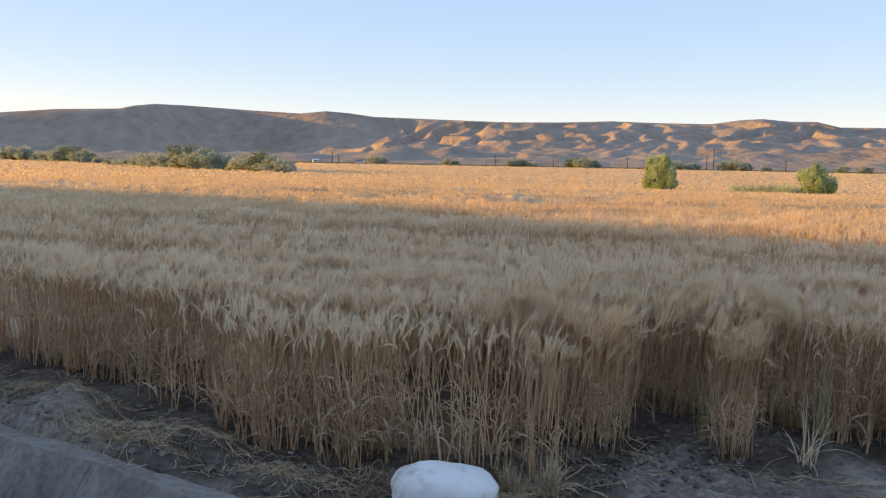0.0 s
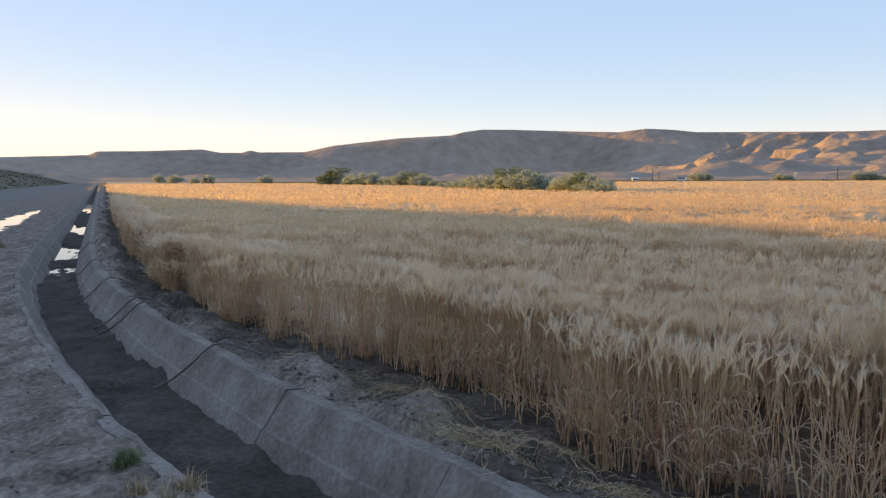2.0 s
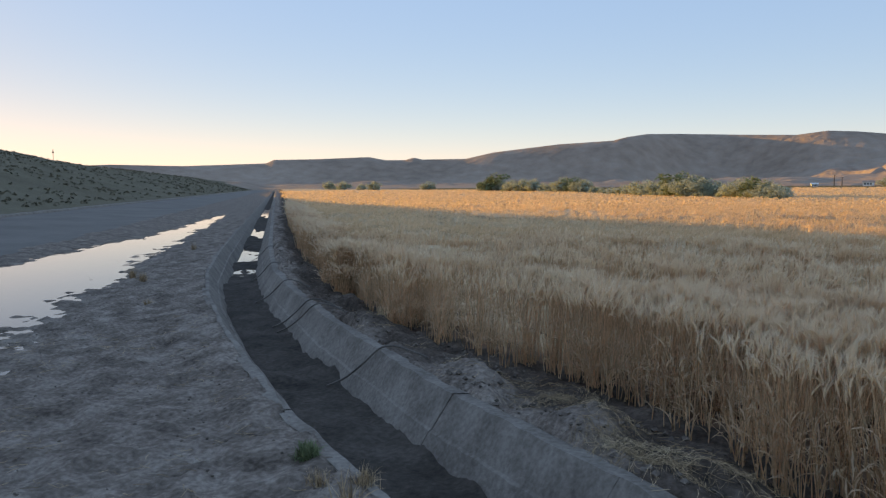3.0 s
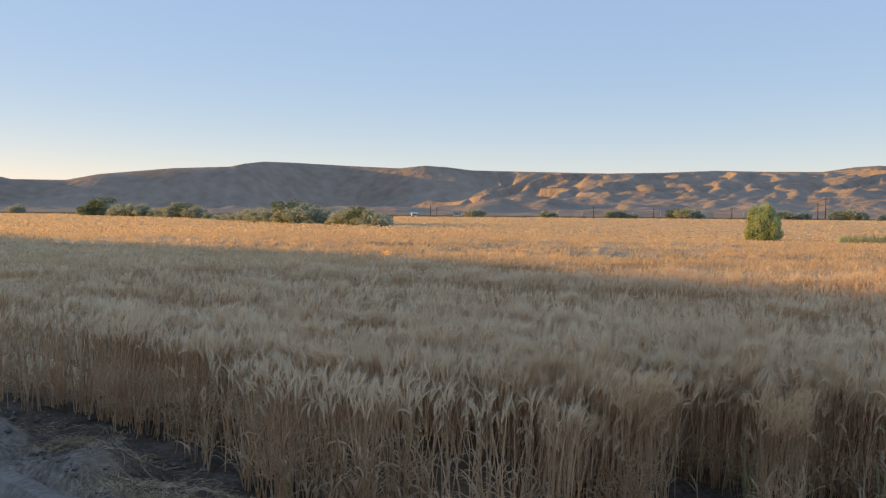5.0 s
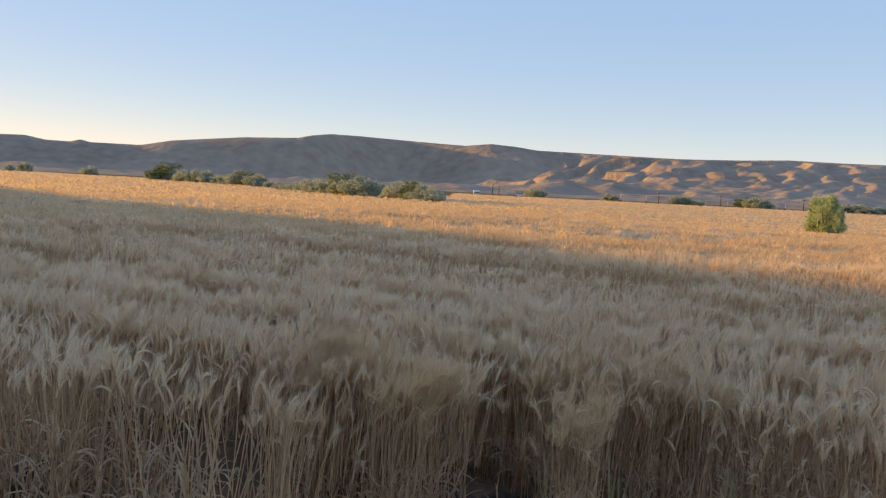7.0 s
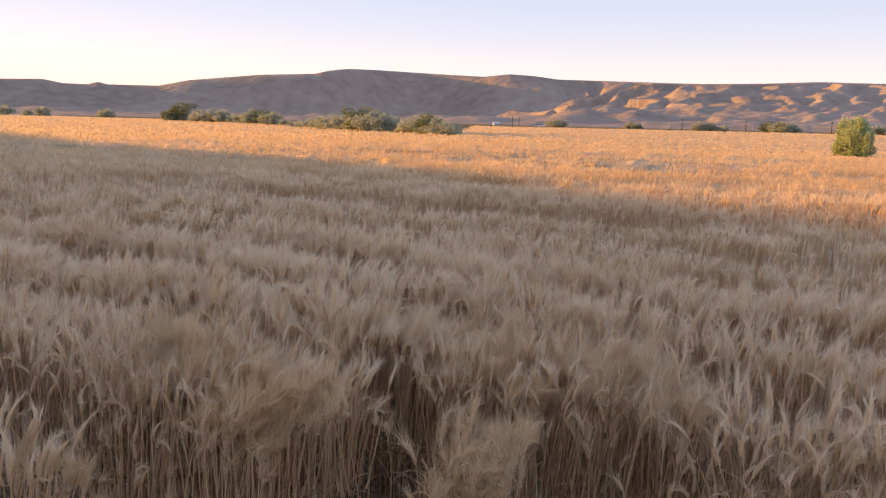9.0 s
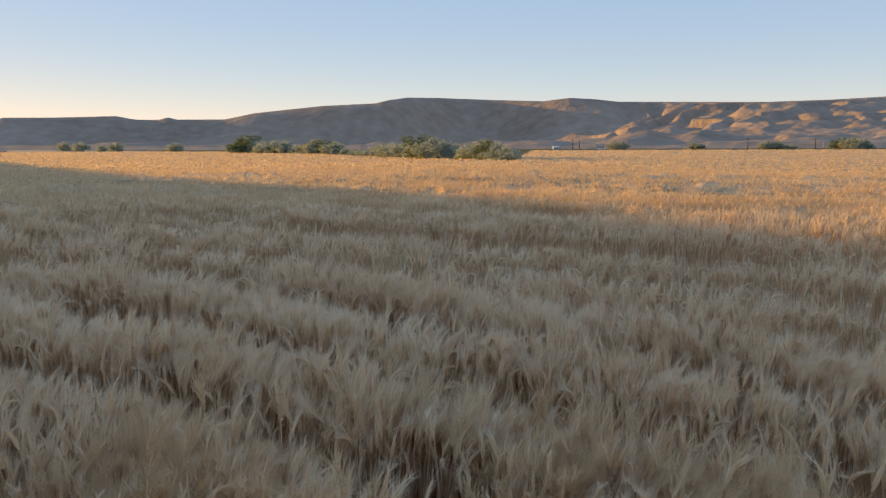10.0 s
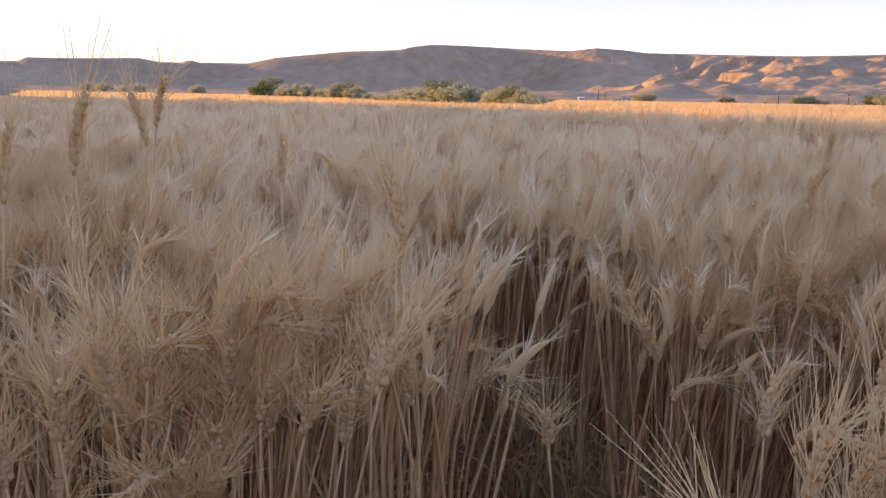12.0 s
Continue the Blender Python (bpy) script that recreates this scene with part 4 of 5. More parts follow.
dry_tuft("grass_tuft", 2.56, 6.70, 22, 1.15, 0.50, (AWN,), "pale dry grass tuft standing before the wheat", 71, 0.0045)
for k, (u, w, h, n, sp) in enumerate(((12.2, 1.2, 0.2, 60, 1.2), (20.5, -2.3, 0.28, 140, 1.0),
                                      (19.6, -2.0, 0.22, 90, 1.1), (6.3, -1.0, 0.3, 60, 0.9), (5.6, -0.85, 0.32, 50, 0.9), (9.0, -3.2, 0.15, 50, 1.2),
                                      (11, -4.0, 0.15, 50, 1.2), (16, -1.7, 0.15, 60, 1.3), (28, -1.6, 0.3, 60, 1.0))):
    x, y = at_uv(u, w)
    dry_tuft("grass_tuft", x, y, n, sp, h, (STRAW,), "tangled dry grass tuft on the dirt bank", 80 + k)
def straw_mat(x, y, rx, ry, yaw0, n, seed):
    """Flattened straw: long bent blades lying tangled on the ground, mostly one way."""
    r = np.random.default_rng(seed)
    pieces = []
    for _ in range(n):
        f, rad = r.uniform(0, 2 * np.pi), r.uniform(0, 1.25) ** 0.7
        c0, s0 = np.cos(yaw0), np.sin(yaw0)
        ex, ey = rx * rad * np.cos(f), ry * rad * np.sin(f)
        px, py = x + c0 * ex - s0 * ey, y + s0 * ex + c0 * ey
        yaw, L, bend = yaw0 + r.normal(0, 0.95), r.uniform(0.06, 0.20), r.normal(0, 1.3)
        q = np.linspace(-0.5, 0.5, 6)
        a = yaw + bend * q
        X, Y = px + np.cumsum(np.cos(a)) * L / 5, py + np.cumsum(np.sin(a)) * L / 5
        u, v = to_uv(X, Y)
        lift = r.uniform(0.003, 0.035) * (1 - 0.6 * rad) + abs(r.normal(0, 0.02)) * np.sin(np.pi * (q + 0.5))
        P = np.stack([X, Y, ground_z(u, v) + lift], 1)
        side = np.stack([-np.sin(a), np.cos(a), r.normal(0, 0.5) + 0 * a], 1)
        pieces.append((*ribbon(P, 0.0011 * np.array((0.6, 1, 1, 1, 0.8, 0.2)), side), 0))
    V, F, _ = join(pieces)
    tagged(new("straw_mat", mesh_of("straw_mat", V, F, (STRAW,))), "flattened mat of tangled dry straw on the dirt", "straw", kind="stuff")


for k, (x, y, rx, ry, yaw, n) in enumerate(((-1.80, 7.28, 0.40, 0.22, -0.5, 700), (-1.5, 6.98, 0.22, 0.12, -0.4, 160), (-2.75, 8.6, 0.42, 0.18, 0.9, 420), (-2.05, 7.75, 0.3, 0.16, -0.2, 110),
                                            (-0.70, 6.72, 0.28, 0.12, -0.5, 260), (-0.22, 6.60, 0.26, 0.11, 0.2, 260), (0.62, 6.48, 0.28, 0.15, 0.3, 420), (-1.15, 7.15, 0.28, 0.14, -0.7, 200), (1.3, 6.4, 0.4, 0.2, -0.6, 50), (2.6, 6.35, 0.6, 0.22, -0.2, 60))):
    straw_mat(x, y, rx, ry, yaw, n, 140 + k)
dry_tuft("weed", -3.78, 6.42, 240, 1.25, 0.13, (TREE_GREEN,), "low green weed growing at the ditch edge", 99, 0.006, "green weeds")
for k, (x, y) in enumerate(((2.4, 7.2), (2.9, 7.05), (3.3, 6.85), (2.05, 7.1))):
    dry_tuft("weed", x, y, 16, 0.25, 0.55, (GREEN,), "green grass blades among the wheat stalks", 120 + k, 0.005, "green weeds")


for k, (x, y, h, n) in enumerate(((0.60, 6.52, 0.24, 240), (0.82, 6.46, 0.26, 160), (0.36, 6.60, 0.18, 140), (-3.15, 6.12, 0.15, 110), (-3.42, 6.02, 0.13, 80), (-2.95, 5.98, 0.14, 80))):
    dry_tuft("grass_tuft", x, y, n, 1.0, h, (STRAW,), "short bushy dry grass on the dirt", 160 + k, 0.0022)


def twig(x, y, length, yaw, seed):
    """A broken stalk lying on the dirt."""
    r = np.random.default_rng(seed)
    q = np.linspace(-0.5, 0.5, 7)
    a = yaw + 0.5 * r.normal() * q
    X, Y = x + np.cumsum(np.cos(a)) * length / 7, y + np.cumsum(np.sin(a)) * length / 7
    u, v = to_uv(X, Y)
    P = np.stack([X, Y, ground_z(u, v) + 0.012 + 0.02 * r.random() * (q + 0.5)], 1)
    V, F = tube(P, np.linspace(0.0050, 0.0028, 7), 5)
    tagged(new("twig", mesh_of("twig", V, F, (STRAW,), None, True)), "broken dry stalk lying on the dark dirt", "twig", "broken stalks on the dirt")


for k, (x, y, length, yaw) in enumerate(((0.92, 6.60, 0.42, 0.5), (1.02, 6.42, 0.36, -0.6), (1.62, 6.98, 0.40, 1.9), (2.05, 6.42, 0.34, 0.1), (2.25, 6.50, 0.55, -0.25), (2.0, 6.28, 0.3, 1.4), (1.25, 6.72, 0.28, 2.2), (2.55, 6.42, 0.6, -0.1), (1.75, 7.10, 0.35, 2.5))):
    twig(x, y, length, yaw, 190 + k)


def litter():
    """Loose straw, twigs and clods on the dirt."""
    r = np.random.default_rng(131)
    pieces = []
    def strew(n, u0, u1, w0, w1, length, clump):
        for _ in range(n):
            u, w = r.uniform(u0, u1), r.uniform(w0, w1)
            v = np.interp(u, DITCH_U, DITCH_V) + w
            x, y = to_xy(u, v)
            if vnoise(x * 1.7, y * 1.7, 181) < clump or in_field(np.array(x), np.array(y)):
                continue
            L, yaw = length * r.uniform(0.4, 1.2), r.uniform(0, np.pi)
            z = float(ground_z(np.array(u), np.array(v)))
            d = np.array((np.cos(yaw), np.sin(yaw), r.normal(0.03, 0.12)))
            p = np.array((x, y, z + 0.012))
            pieces.append((*tube(np.array([p - d * L / 2, p + r.normal(0, 0.01, 3), p + d * L / 2]), 0.0018, 3, False), 0))
    strew(900, 4.5, 13, 0.8, 2.1, 0.16, 0.1)
    strew(500, 5.5, 9.5, 1.0, 2.0, 0.16, -0.2)
    strew(1500, 2.0, 14, -5.0, -0.9, 0.14, 0.1)
    strew(420, 2.0, 5.2, 1.0, 4.6, 0.26, 0.0)
    V, F, _ = join(pieces)
    tagged(new("straw_litter", mesh_of("straw_litter", V, F, (STRAW,))), "loose straw scattered on the dirt bank", "straw", kind="stuff")
    pieces = []
    for _ in range(4200):
        u, w = r.uniform(2.5, 26), r.choice((r.uniform(0.85, 1.9), r.uniform(-5, -0.9)), p=(0.55, 0.45))
        v = np.interp(u, DITCH_U, DITCH_V) + w
        x, y = to_xy(u, v)
        s = min(0.008 * math.exp(r.normal(0.3, 0.7)), 0.034 if w > 0 else 0.014)
        c = np.array([(1, 0, 0), (-1, 0, 0), (0, 1, 0), (0, -1, 0), (0, 0, 0.7), (0, 0, -0.7), (0.6, 0.6, 0.4), (-0.6, -0.5, 0.45)]) * s * r.uniform(0.7, 1.3, (8, 1))
        yaw = r.uniform(0, 6)
        R = np.array([(np.cos(yaw), -np.sin(yaw), 0), (np.sin(yaw), np.cos(yaw), 0), (0, 0, 1)])
        F = np.array([(0, 6, 4), (6, 2, 4), (2, 1, 4), (1, 7, 4), (7, 3, 4), (3, 0, 4), (0, 2, 6), (1, 3, 7), (2, 0, 5), (1, 2, 5), (3, 1, 5), (0, 3, 5)])
        z = float(ground_z(np.array(u), np.array(v)))
        if z > -0.07 and s > 0:
            pieces.append((c @ R.T + np.array((x, y, z + s * 0.2)), F, 0))
    for _ in range(700):                          # broken soil before the corner of the wheat
        x, y = r.normal(1.5, 0.55), r.normal(6.85, 0.30)
        s = min(0.009 * math.exp(r.normal(0.3, 0.6)), 0.03)
        c = np.array([(1, 0, 0), (-1, 0, 0), (0, 1, 0), (0, -1, 0), (0, 0, 0.7), (0, 0, -0.7), (0.6, 0.6, 0.4), (-0.6, -0.5, 0.45)]) * s * r.uniform(0.7, 1.3, (8, 1))
        u, v = to_uv(x, y)
        pieces.append((c + np.array((x, y, float(ground_z(np.array(u), np.array(v))) + s * 0.2)), F, 0))
    V, F, _ = join(pieces)
    tagged(new("soil_clods", mesh_of("soil_clods", V, F, (CLOD,))), "dry soil clods strewn on the bank", "soil", kind="stuff")


litter()


# ---------------------------------------------------------------- trees and bushes
def leaves_mesh(name, lobes, n, size, mat, seed, long=1.6):
    """A crown: many small bent leaves near the surface of several lobes."""
    r = np.random.default_rng(seed)
    vol = np.array([l[3] * l[4] * l[5] for l in lobes]) ** 0.67
    which = r.choice(len(lobes), n, p=vol / vol.sum())
    L = np.array(lobes)[which]
    d = r.normal(0, 1, (n, 3)); d /= np.linalg.norm(d, axis=1)[:, None]
    rad = r.uniform(0.45, 1.08, n) ** 0.6
    bump = 1 + 0.22 * vnoise(d[:, 0] * 3 + which, d[:, 2] * 3 + d[:, 1] * 2, seed)
    c = L[:, :3] + d * L[:, 3:6] * (rad * bump)[:, None]
    c[:, 2] = np.maximum(c[:, 2], 0.03)
    a = r.normal(0, 1, (n, 3)); a[:, 2] *= 0.7; a /= np.linalg.norm(a, axis=1)[:, None]
    b = np.cross(a, r.normal(0, 1, (n, 3))); b /= np.linalg.norm(b, axis=1)[:, None]
    s = (size * r.uniform(0.6, 1.4, n))[:, None]
    V = np.stack([c - a * s * long, c + b * s * 0.6, c + a * s * long, c - b * s * 0.6], 1).reshape(-1, 3)
    F = ((np.arange(n) * 4)[:, None, None] + np.array([(0, 1, 2), (0, 2, 3)])[None]).reshape(-1, 3)
    return mesh_of(name, V, F, (mat,))


def make_tree(name, label, category, group, h, spread, n, leaf, mat, seed, stems=1, crown=None):
    r = np.random.default_rng(seed)
    root = new(name)
    tagged(root, label, category, group)
    lobes = []
    limbs = []
    for s in range(stems):
        ang = s * 2 * np.pi / stems + r.uniform(0, 1)
        lean = 0.0 if stems == 1 else r.uniform(0.15, 0.4)
        top = np.array((np.cos(ang) * lean * h, np.sin(ang) * lean * h, h * 0.62))
        P = np.array([(0, 0, -0.1), top * 0.35 + r.normal(0, 0.02 * h, 3), top])
        q = np.linspace(0, 2, 7)
        P = np.stack([np.interp(q, range(3), P[:, i]) for i in range(3)], 1)
        V, F = tube(P, np.linspace(0.035, 0.010, 7) * h / stems ** 0.4, 7)
        part("trunk", mesh_of("trunk", V, F, (BARK,), None, True), root)
        for k in range(7 if stems == 1 else 3):
            f = r.uniform(0.3, 1.0)
            b = P[int(f * 6)]
            yaw = r.uniform(0, 2 * np.pi)
            e = b + np.array((np.cos(yaw) * spread * 0.40, np.sin(yaw) * spread * 0.40, h * r.uniform(0.10, 0.34)))
            m = (b + e) / 2 + r.normal(0, 0.03 * h, 3)
            limbs.append((*tube(np.array([b, m, e]), np.array((0.012, 0.008, 0.003)) * h, 5), 0))
            z = min(e[2], h * 0.86)
            lobes.append((e[0], e[1], z, spread * r.uniform(0.16, 0.27), spread * r.uniform(0.16, 0.27), h * r.uniform(0.11, 0.2)))
    if crown:
        lobes = crown
    else:
        for k in range(15):
            yaw, f = r.uniform(0, 2 * np.pi), r.uniform(0.0, 1.0)
            wide = spread * (0.36 - 0.22 * f)
            lobes.append((np.cos(yaw) * wide, np.sin(yaw) * wide, h * (0.15 + 0.55 * f), spread * 0.17, spread * 0.17, h * r.uniform(0.12, 0.19)))
        lobes.append((0, 0, h * 0.72, spread * 0.26, spread * 0.26, h * 0.25))
    V, F, _ = join(limbs)
    part("limbs", mesh_of("limbs", V, F, (BARK,), None, True), root)
    part("crown", leaves_mesh("crown", lobes, n, leaf, mat, seed + 500), root)
    return root


def polar(az, r):
    a = radians(az)
    x, y = -0.45 - math.sin(a) * r, 2.2 + math.cos(a) * r
    return x, y, float(dip(np.array(x), np.array(y)))


def dome_lobes(h, rad, n, seed, tall):
    """A crown's lobes: a full core with many small shoots over it."""
    r = np.random.default_rng(seed)
    out = [(0, 0, h * 0.45, rad * 0.80, rad * 0.80, h * 0.42)]
    for _ in range(n):
        yaw, f = r.uniform(0, 2 * np.pi), r.uniform(0.05, 1.0)
        wide = rad * math.sin(math.pi * (0.18 + 0.70 * f)) ** 0.6 * r.uniform(0.72, 0.95)
        out.append((np.cos(yaw) * wide, np.sin(yaw) * wide, h * (0.10 + 0.72 * f), rad * 0.17, rad * 0.17, h * tall * r.uniform(0.7, 1.3)))
    return out


b1 = make_tree("bush", "round bright green bush standing alone in the wheat", "bush", "bushes in the wheat", 2.9, 1.9, 16000, 0.040, LEAFY, 201, 5, crown=dome_lobes(2.9, 1.2, 46, 205, 0.10))
x, y, z = polar(-23.45, 83); b1.matrix_basis = pose(x, y, z) @ Matrix.Diagonal((1.48, 1.48, 1.6, 1))
b2 = make_tree("bush", "open dark green bush with bare gaps in the wheat", "bush", "bushes in the wheat", 2.5, 1.5, 6500, 0.045, LEAFY, 202, 6, crown=[(0, 0, 0.95, 0.62, 0.62, 0.75)] + dome_lobes(2.3, 1.0, 26, 206, 0.16)[1:])
x, y, z = polar(-33.25, 77); b2.matrix_basis = pose(x, y, z) @ Matrix.Diagonal((1.6, 1.6, 1.6, 1))
for k in range(30):
    x, y, z = polar(-28.0 - 4.3 * ((k * 0.618) % 1), 73 + 5 * ((k * 0.377) % 1))
    dry_tuft("weed", x, y, 150, 0.8, 1.35 + 0.45 * ((k * 0.271) % 1), (OLIVE if k % 3 else LEAFY,), "tall grey-green weeds growing in the wheat", 210 + k, 0.022, "weeds in the wheat")

kinds = [make_tree("tree", "grey-green shrubby tree with a rounded crown at the field edge", "tree", "trees at the field edge", 4.0, 5.0, 2700, 0.14, OLIVE, 301 + k, 1 if k else 3) for k in range(3)]
kinds.append(make_tree("tree", "fresh green shrubby tree at the field edge", "tree", "trees at the field edge", 4.2, 4.4, 2400, 0.14, TREE_GREEN, 310, 3))
ROW = [(3.0, 121, 0.75, 0), (3.7, 124, 0.9, 1), (4.5, 127, 1.0, 3), (5.2, 130, 1.02, 0), (6.0, 134, 0.85, 2), (6.7, 138, 0.9, 1), (7.6, 140, 1.0, 2), (8.2, 142, 1.18, 0), (8.9, 145, 1.28, 3),
       (9.6, 148, 1.15, 1), (10.4, 152, 0.95, 2), (11.2, 156, 1.0, 0), (12.1, 165, 0.95, 1), (12.9, 172, 0.75, 2), (13.7, 180, 0.6, 0), (14.4, 190, 0.55, 1),
       (15.6, 215, 1.15, 0), (16.2, 220, 1.25, 3), (17.0, 225, 1.3, 1), (17.8, 230, 0.95, 2), (18.4, 235, 0.9, 0), (19.1, 240, 1.25, 1), (19.9, 245, 1.25, 2), (20.7, 250, 1.2, 0), (21.9, 262, 1.7, 3),
       (22.6, 270, 1.0, 1), (26.6, 330, 1.2, 0), (30.5, 420, 1.4, 2), (31.4, 430, 1.1, 1), (32.6, 450, 1.5, 0), (33.6, 470, 1.6, 2),
       (-3.4, 400, 1.4, 0), (-3.9, 405, 1.3, 2), (-8.6, 420, 1.2, 1), (-9.2, 420, 1.0, 2), (-13.2, 380, 1.3, 0), (-13.9, 380, 1.3, 1), (-14.7, 385, 0.9, 2), (-17.6, 380, 1.5, 3), (-18.3, 375, 1.6, 0),
       (-19.0, 380, 1.4, 1), (-23.7, 395, 1.3, 2), (-24.6, 395, 1.4, 0), (-25.6, 400, 1.2, 1), (-27.6, 400, 1.5, 2), (-28.3, 400, 1.7, 0), (-29.0, 400, 1.3, 1), (-30.2, 410, 1.0, 0), (-34.8, 420, 1.2, 1), (-36, 420, 1.2, 2)]
for (a0, r0, s0, j0), (a1, r1, s1, j1) in zip(ROW[:25], ROW[1:26]):     # the row is closed: smaller trees stand between
    if 0.55 < a1 - a0 < 1.6:
        ROW.append(((a0 + a1) / 2, (r0 + r1) / 2 + 3, (s0 + s1) * 0.40, (j0 + 1) % 3))
used = set()
for k, (az, r_, s, j) in enumerate(ROW):
    x, y, z = polar(az, r_)
    src = kinds[j]
    ob = src if j not in used else copy_thing(src, Matrix.Identity(4))
    used.add(j)
    ob.matrix_basis = pose(x, y, z - 0.1, 0, 0, k * 77) @ Matrix.Diagonal((s * (0.95 + 0.3 * ((k * 7) % 5) / 5), s * (0.95 + 0.3 * ((k * 3) % 5) / 5), s * 0.93, 1))


def sagebrush():
    """Scrub on the slope beyond the road."""
    r = np.random.default_rng(401)
    n = 6500
    u, v = np.exp(r.uniform(np.log(20), np.log(700), n)) , -r.uniform(18, 84, n)
    u = u - 5
    k = vnoise(u / 9, v / 9, 402) > -0.25
    u, v = u[k], v[k]
    x, y = to_xy(u, v)
    z = ground_z(u, v)
    s = r.uniform(0.10, 0.30, len(u)) * (1 + u / 400)
    pv, pf = [], []
    for j in range(9):
        d = r.normal(0, 1, (len(u), 3)); d[:, 2] = np.abs(d[:, 2]); d /= np.linalg.norm(d, axis=1)[:, None]
        c = np.stack([x, y, z], 1) + d * s[:, None] * np.array((0.8, 0.8, 0.75))
        a = r.normal(0, 1, (len(u), 3)); a /= np.linalg.norm(a, axis=1)[:, None]
        b = np.cross(a, d); b /= np.linalg.norm(b, axis=1)[:, None] + 1e-9
        w = (s * 0.42)[:, None]
        pv.append(np.stack([c - a * w, c + b * w, c + a * w, c - b * w], 1).reshape(-1, 3))
        pf.append(((np.arange(len(u)) * 4)[:, None, None] + np.array([(0, 1, 2), (0, 2, 3)])[None]).reshape(-1, 3))
    V, F, _ = join([(a, b, 0) for a, b in zip(pv, pf)])
    tagged(new("sagebrush", mesh_of("sagebrush", V, F, (SAGE,))), "dark sagebrush scrub covering the slope", "scrub", kind="stuff")


sagebrush()


# ---------------------------------------------------------------- poles, pivot, farm
def utility_pole(az, r, h, label, arms=1):
    x, y, z = polar(az, r)
    root = new("utility_pole")
    tagged(root, label, "pole", "utility poles across the plain")
    V, F = tube(np.array([(0, 0, -0.5), (0, 0, h * 0.5), (0, 0, h)]), np.array((0.16, 0.14, 0.11)) * (1 + r / 500), 8)
    part("pole", mesh_of("pole", V, F, (POLE_WOOD,), None, True), root)
    for k in range(arms):
        V, F = box(-1.3, 1.3, -0.08, 0.08, h - 0.5 - k * 1.2, h - 0.3 - k * 1.2)
        arm = part("crossarm", mesh_of("crossarm", V, F, (POLE_WOOD,)), root)
        for q in (-1.15, -0.4, 0.4, 1.15):
            V, F = tube(np.array([(q, 0, h - 0.3 - k * 1.2), (q, 0, h - 0.1 - k * 1.2)]), 0.06, 6)
            part("insulator", mesh_of("insulator", V, F, (WHITE,)), arm)
    root.matrix_basis = pose(x, y, z, 0, 0, 25)
    return np.array((x, y, z + h - 0.1))


tops = []
for az, r_, h, arms in ((-31.4, 400, 5.5, 1), (-26.9, 385, 10.5, 2), (-26.45, 388, 8.0, 1), (-16.1, 420, 5.6, 1), (-12.0, 520, 7, 1), (-0.45, 620, 7.6, 1), (-0.9, 640, 6.4, 1), (-21.2, 430, 6, 1)):
    tops.append(utility_pole(az, r_, h, "tall wooden utility pole with crossarm" if h > 7 else "short wooden utility pole with crossarm", arms))


def pivot():
    """A long irrigation pipe carried on wheeled frames."""
    root = new("irrigation_pivot")
    tagged(root, "long galvanised pivot irrigation pipe on wheeled frames", "irrigation")
    a, b = np.array(polar(-9.5, 400)), np.array(polar(-25.5, 396))
    n = 9
    q = np.linspace(0, 1, n * 6 + 1)
    P = a[None] * (1 - q[:, None]) + b[None] * q[:, None]
    P[:, 2] += 3.9 + 0.35 * np.abs(np.sin(q * n * np.pi))
    V, F = tube(P, 0.12, 5)
    part("pipe", mesh_of("pipe", V, F, (STEEL,), None, True), root)
    d = (b - a) / np.linalg.norm(b - a); s = np.array((-d[1], d[0], 0))
    for k in range(n + 1):
        c = a + (b - a) * k / n
        legs = []
        for e in (-1, 1):
            f = c + s * 2.0 * e
            legs.append((*tube(np.array([c + (0, 0, 3.9), f + (0, 0, 0.6)]), 0.07, 4), 0))
        legs.append((*tube(np.array([c + s * 2 + (0, 0, 0.6), c - s * 2 + (0, 0, 0.6)]), 0.08, 4), 0))
        V, F, _ = join(legs)
        fr = part("wheel_frame", mesh_of("wheel_frame", V, F, (STEEL,)), root)
        for e in (-1, 1):
            f = c + s * 2.0 * e + (0, 0, 0.62)
            V, F = tube(np.array([f - d * 0 - s * 0.14, f + s * 0.14]), 0.62, 14)
            part("wheel", mesh_of("wheel", V, F, (RUBBER,)), fr)


pivot()


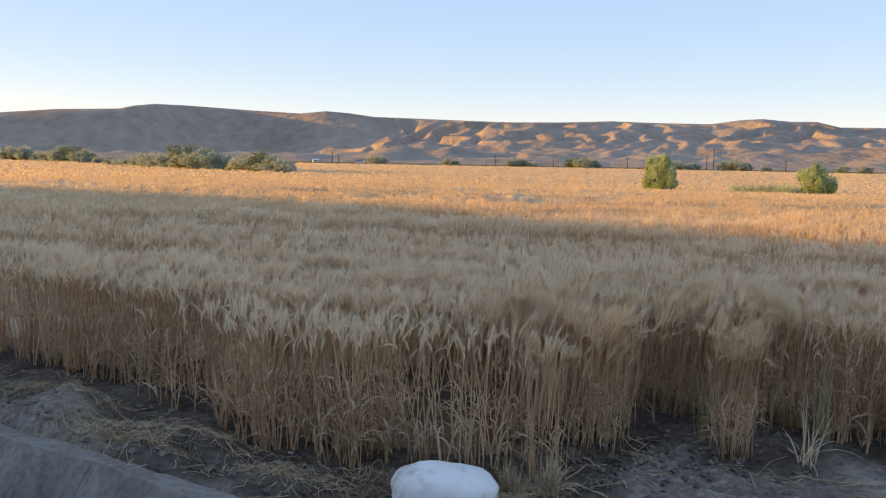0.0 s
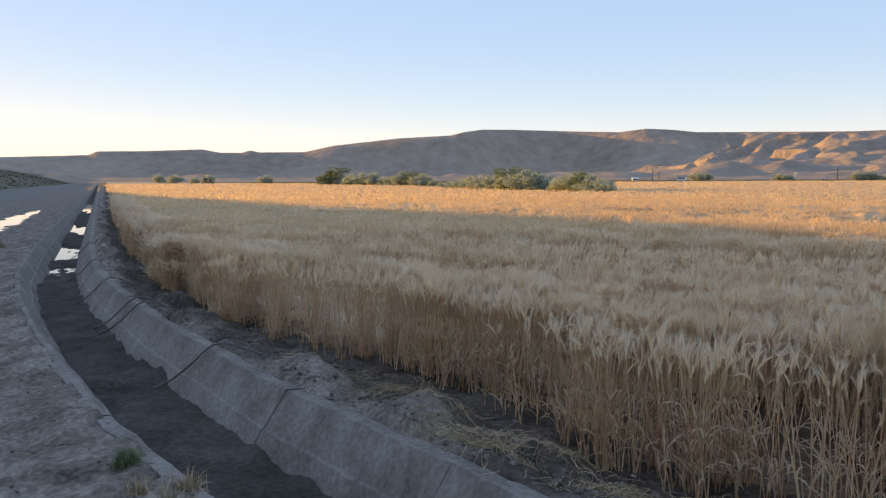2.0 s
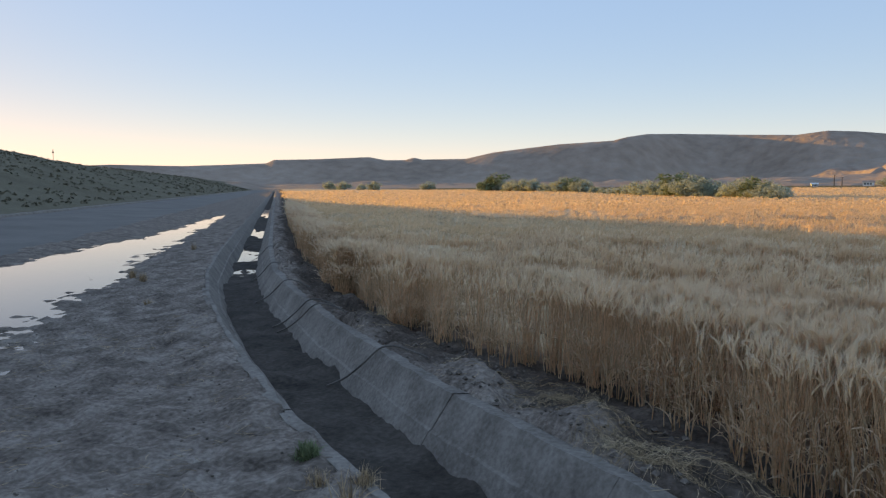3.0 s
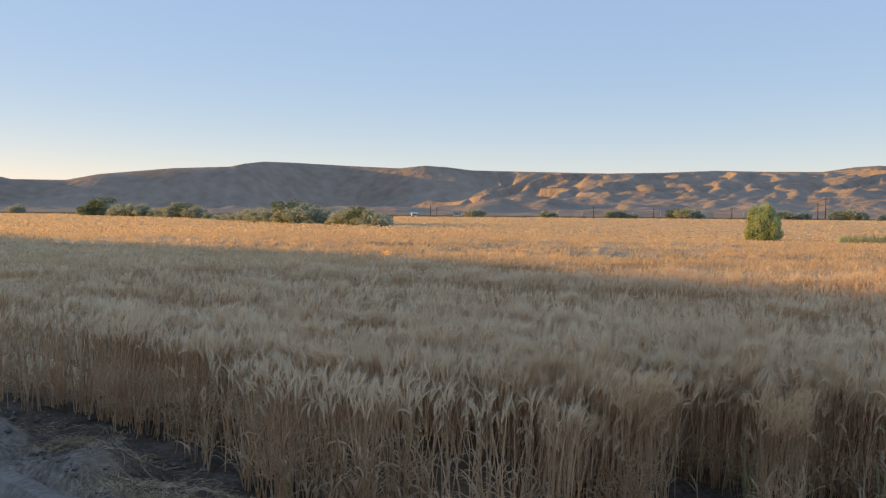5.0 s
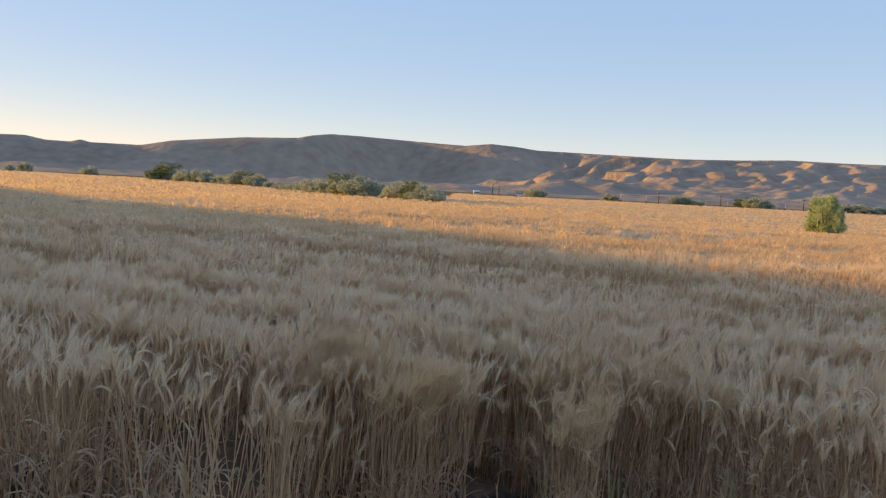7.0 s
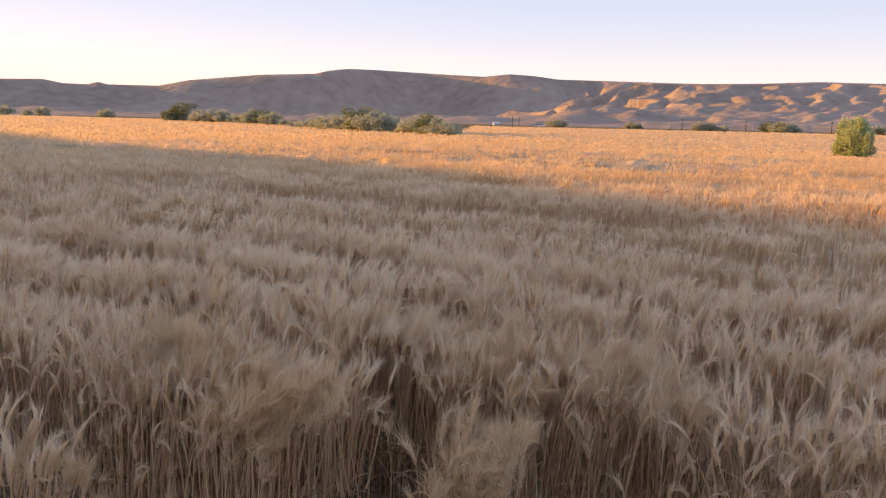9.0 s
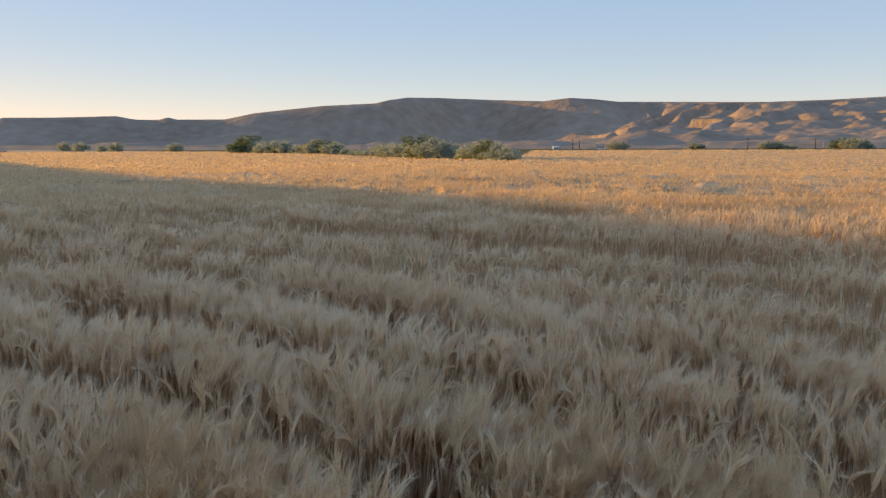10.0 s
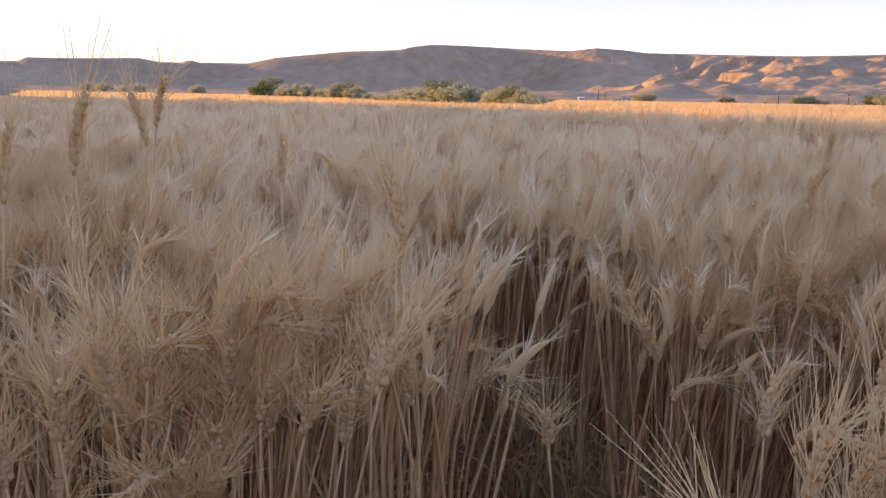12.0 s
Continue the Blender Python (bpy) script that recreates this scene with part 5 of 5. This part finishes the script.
def farmhouse(az, r, w, d, h, roof_mat, label, yaw):
    x, y, z = polar(az, r)
    root = new("farm_building")
    tagged(root, label, "building", "farm buildings on the plain")
    V, F = box(-w / 2, w / 2, -d / 2, d / 2, -0.5, h)
    part("wall", mesh_of("wall", V, F, (WHITE,)), root)
    o = 0.4
    V = np.array([(-w / 2 - o, -d / 2 - o, h - 0.1), (w / 2 + o, -d / 2 - o, h - 0.1), (w / 2 + o, d / 2 + o, h - 0.1), (-w / 2 - o, d / 2 + o, h - 0.1), (-w / 2 - o, 0, h + d * 0.3), (w / 2 + o, 0, h + d * 0.3)])
    F = np.array([(0, 1, 5), (0, 5, 4), (2, 3, 4), (2, 4, 5), (0, 4, 3), (1, 2, 5), (0, 3, 2), (0, 2, 1)])
    part("roof", mesh_of("roof", V, F, (roof_mat,)), root)
    for q in (-0.3, 0.0, 0.3):
        V, F = box(q * w - 0.6, q * w + 0.6, -d / 2 - 0.05, -d / 2 + 0.02, h * 0.35, h * 0.75)
        part("window" if q else "door", mesh_of("opening", V, F, (DARK,)), root)
    root.matrix_basis = pose(x, y, z, 0, 0, yaw)


for az, r_, w, d, h, m, yaw in ((0.7, 600, 4, 3, 1.5, WHITE, 10), (-2.4, 610, 6, 4, 2.6, ROOF, -15), (-3.6, 600, 5, 4, 2.4, ROOF, 0), (10.3, 600, 6, 4, 2.6, ROOF, 20)):
    farmhouse(az, r_, w, d, h, m, "small white farm building with " + ("pale" if m is WHITE else "grey") + " gable roof", yaw)


def mast(u, v, h, dish, label):
    x, y = to_xy(u, v)
    root = new("mast")
    tagged(root, label, "mast", "masts on the ridge")
    V, F = tube(np.array([(0, 0, -0.3), (0, 0, h)]), (0.10, 0.06), 6)
    part("pole", mesh_of("pole", V, F, (POLE_WOOD,)), root)
    if dish:
        V, F = tube(np.array([(0, 0, h * 0.72), (0, 0, h * 0.78), (0, 0, h * 0.84)]), (0.25, 0.38, 0.2), 8)
        part("drum", mesh_of("drum", V, F, (POLE_WOOD,)), root)
        V, F = box(-0.5, 0.5, -0.04, 0.04, h * 0.92, h * 0.94)
        part("crossarm", mesh_of("crossarm", V, F, (POLE_WOOD,)), root)
    root.matrix_basis = pose(x, y, float(ground_z(np.array(u), np.array(v))))


mast(300, -74, 4.6, True, "thin dark mast with a drum on the ridge")
mast(212, -74, 5.0, False, "thin bare pole on the ridge")
mast(420, -74, 2.5, False, "short bare pole on the ridge")
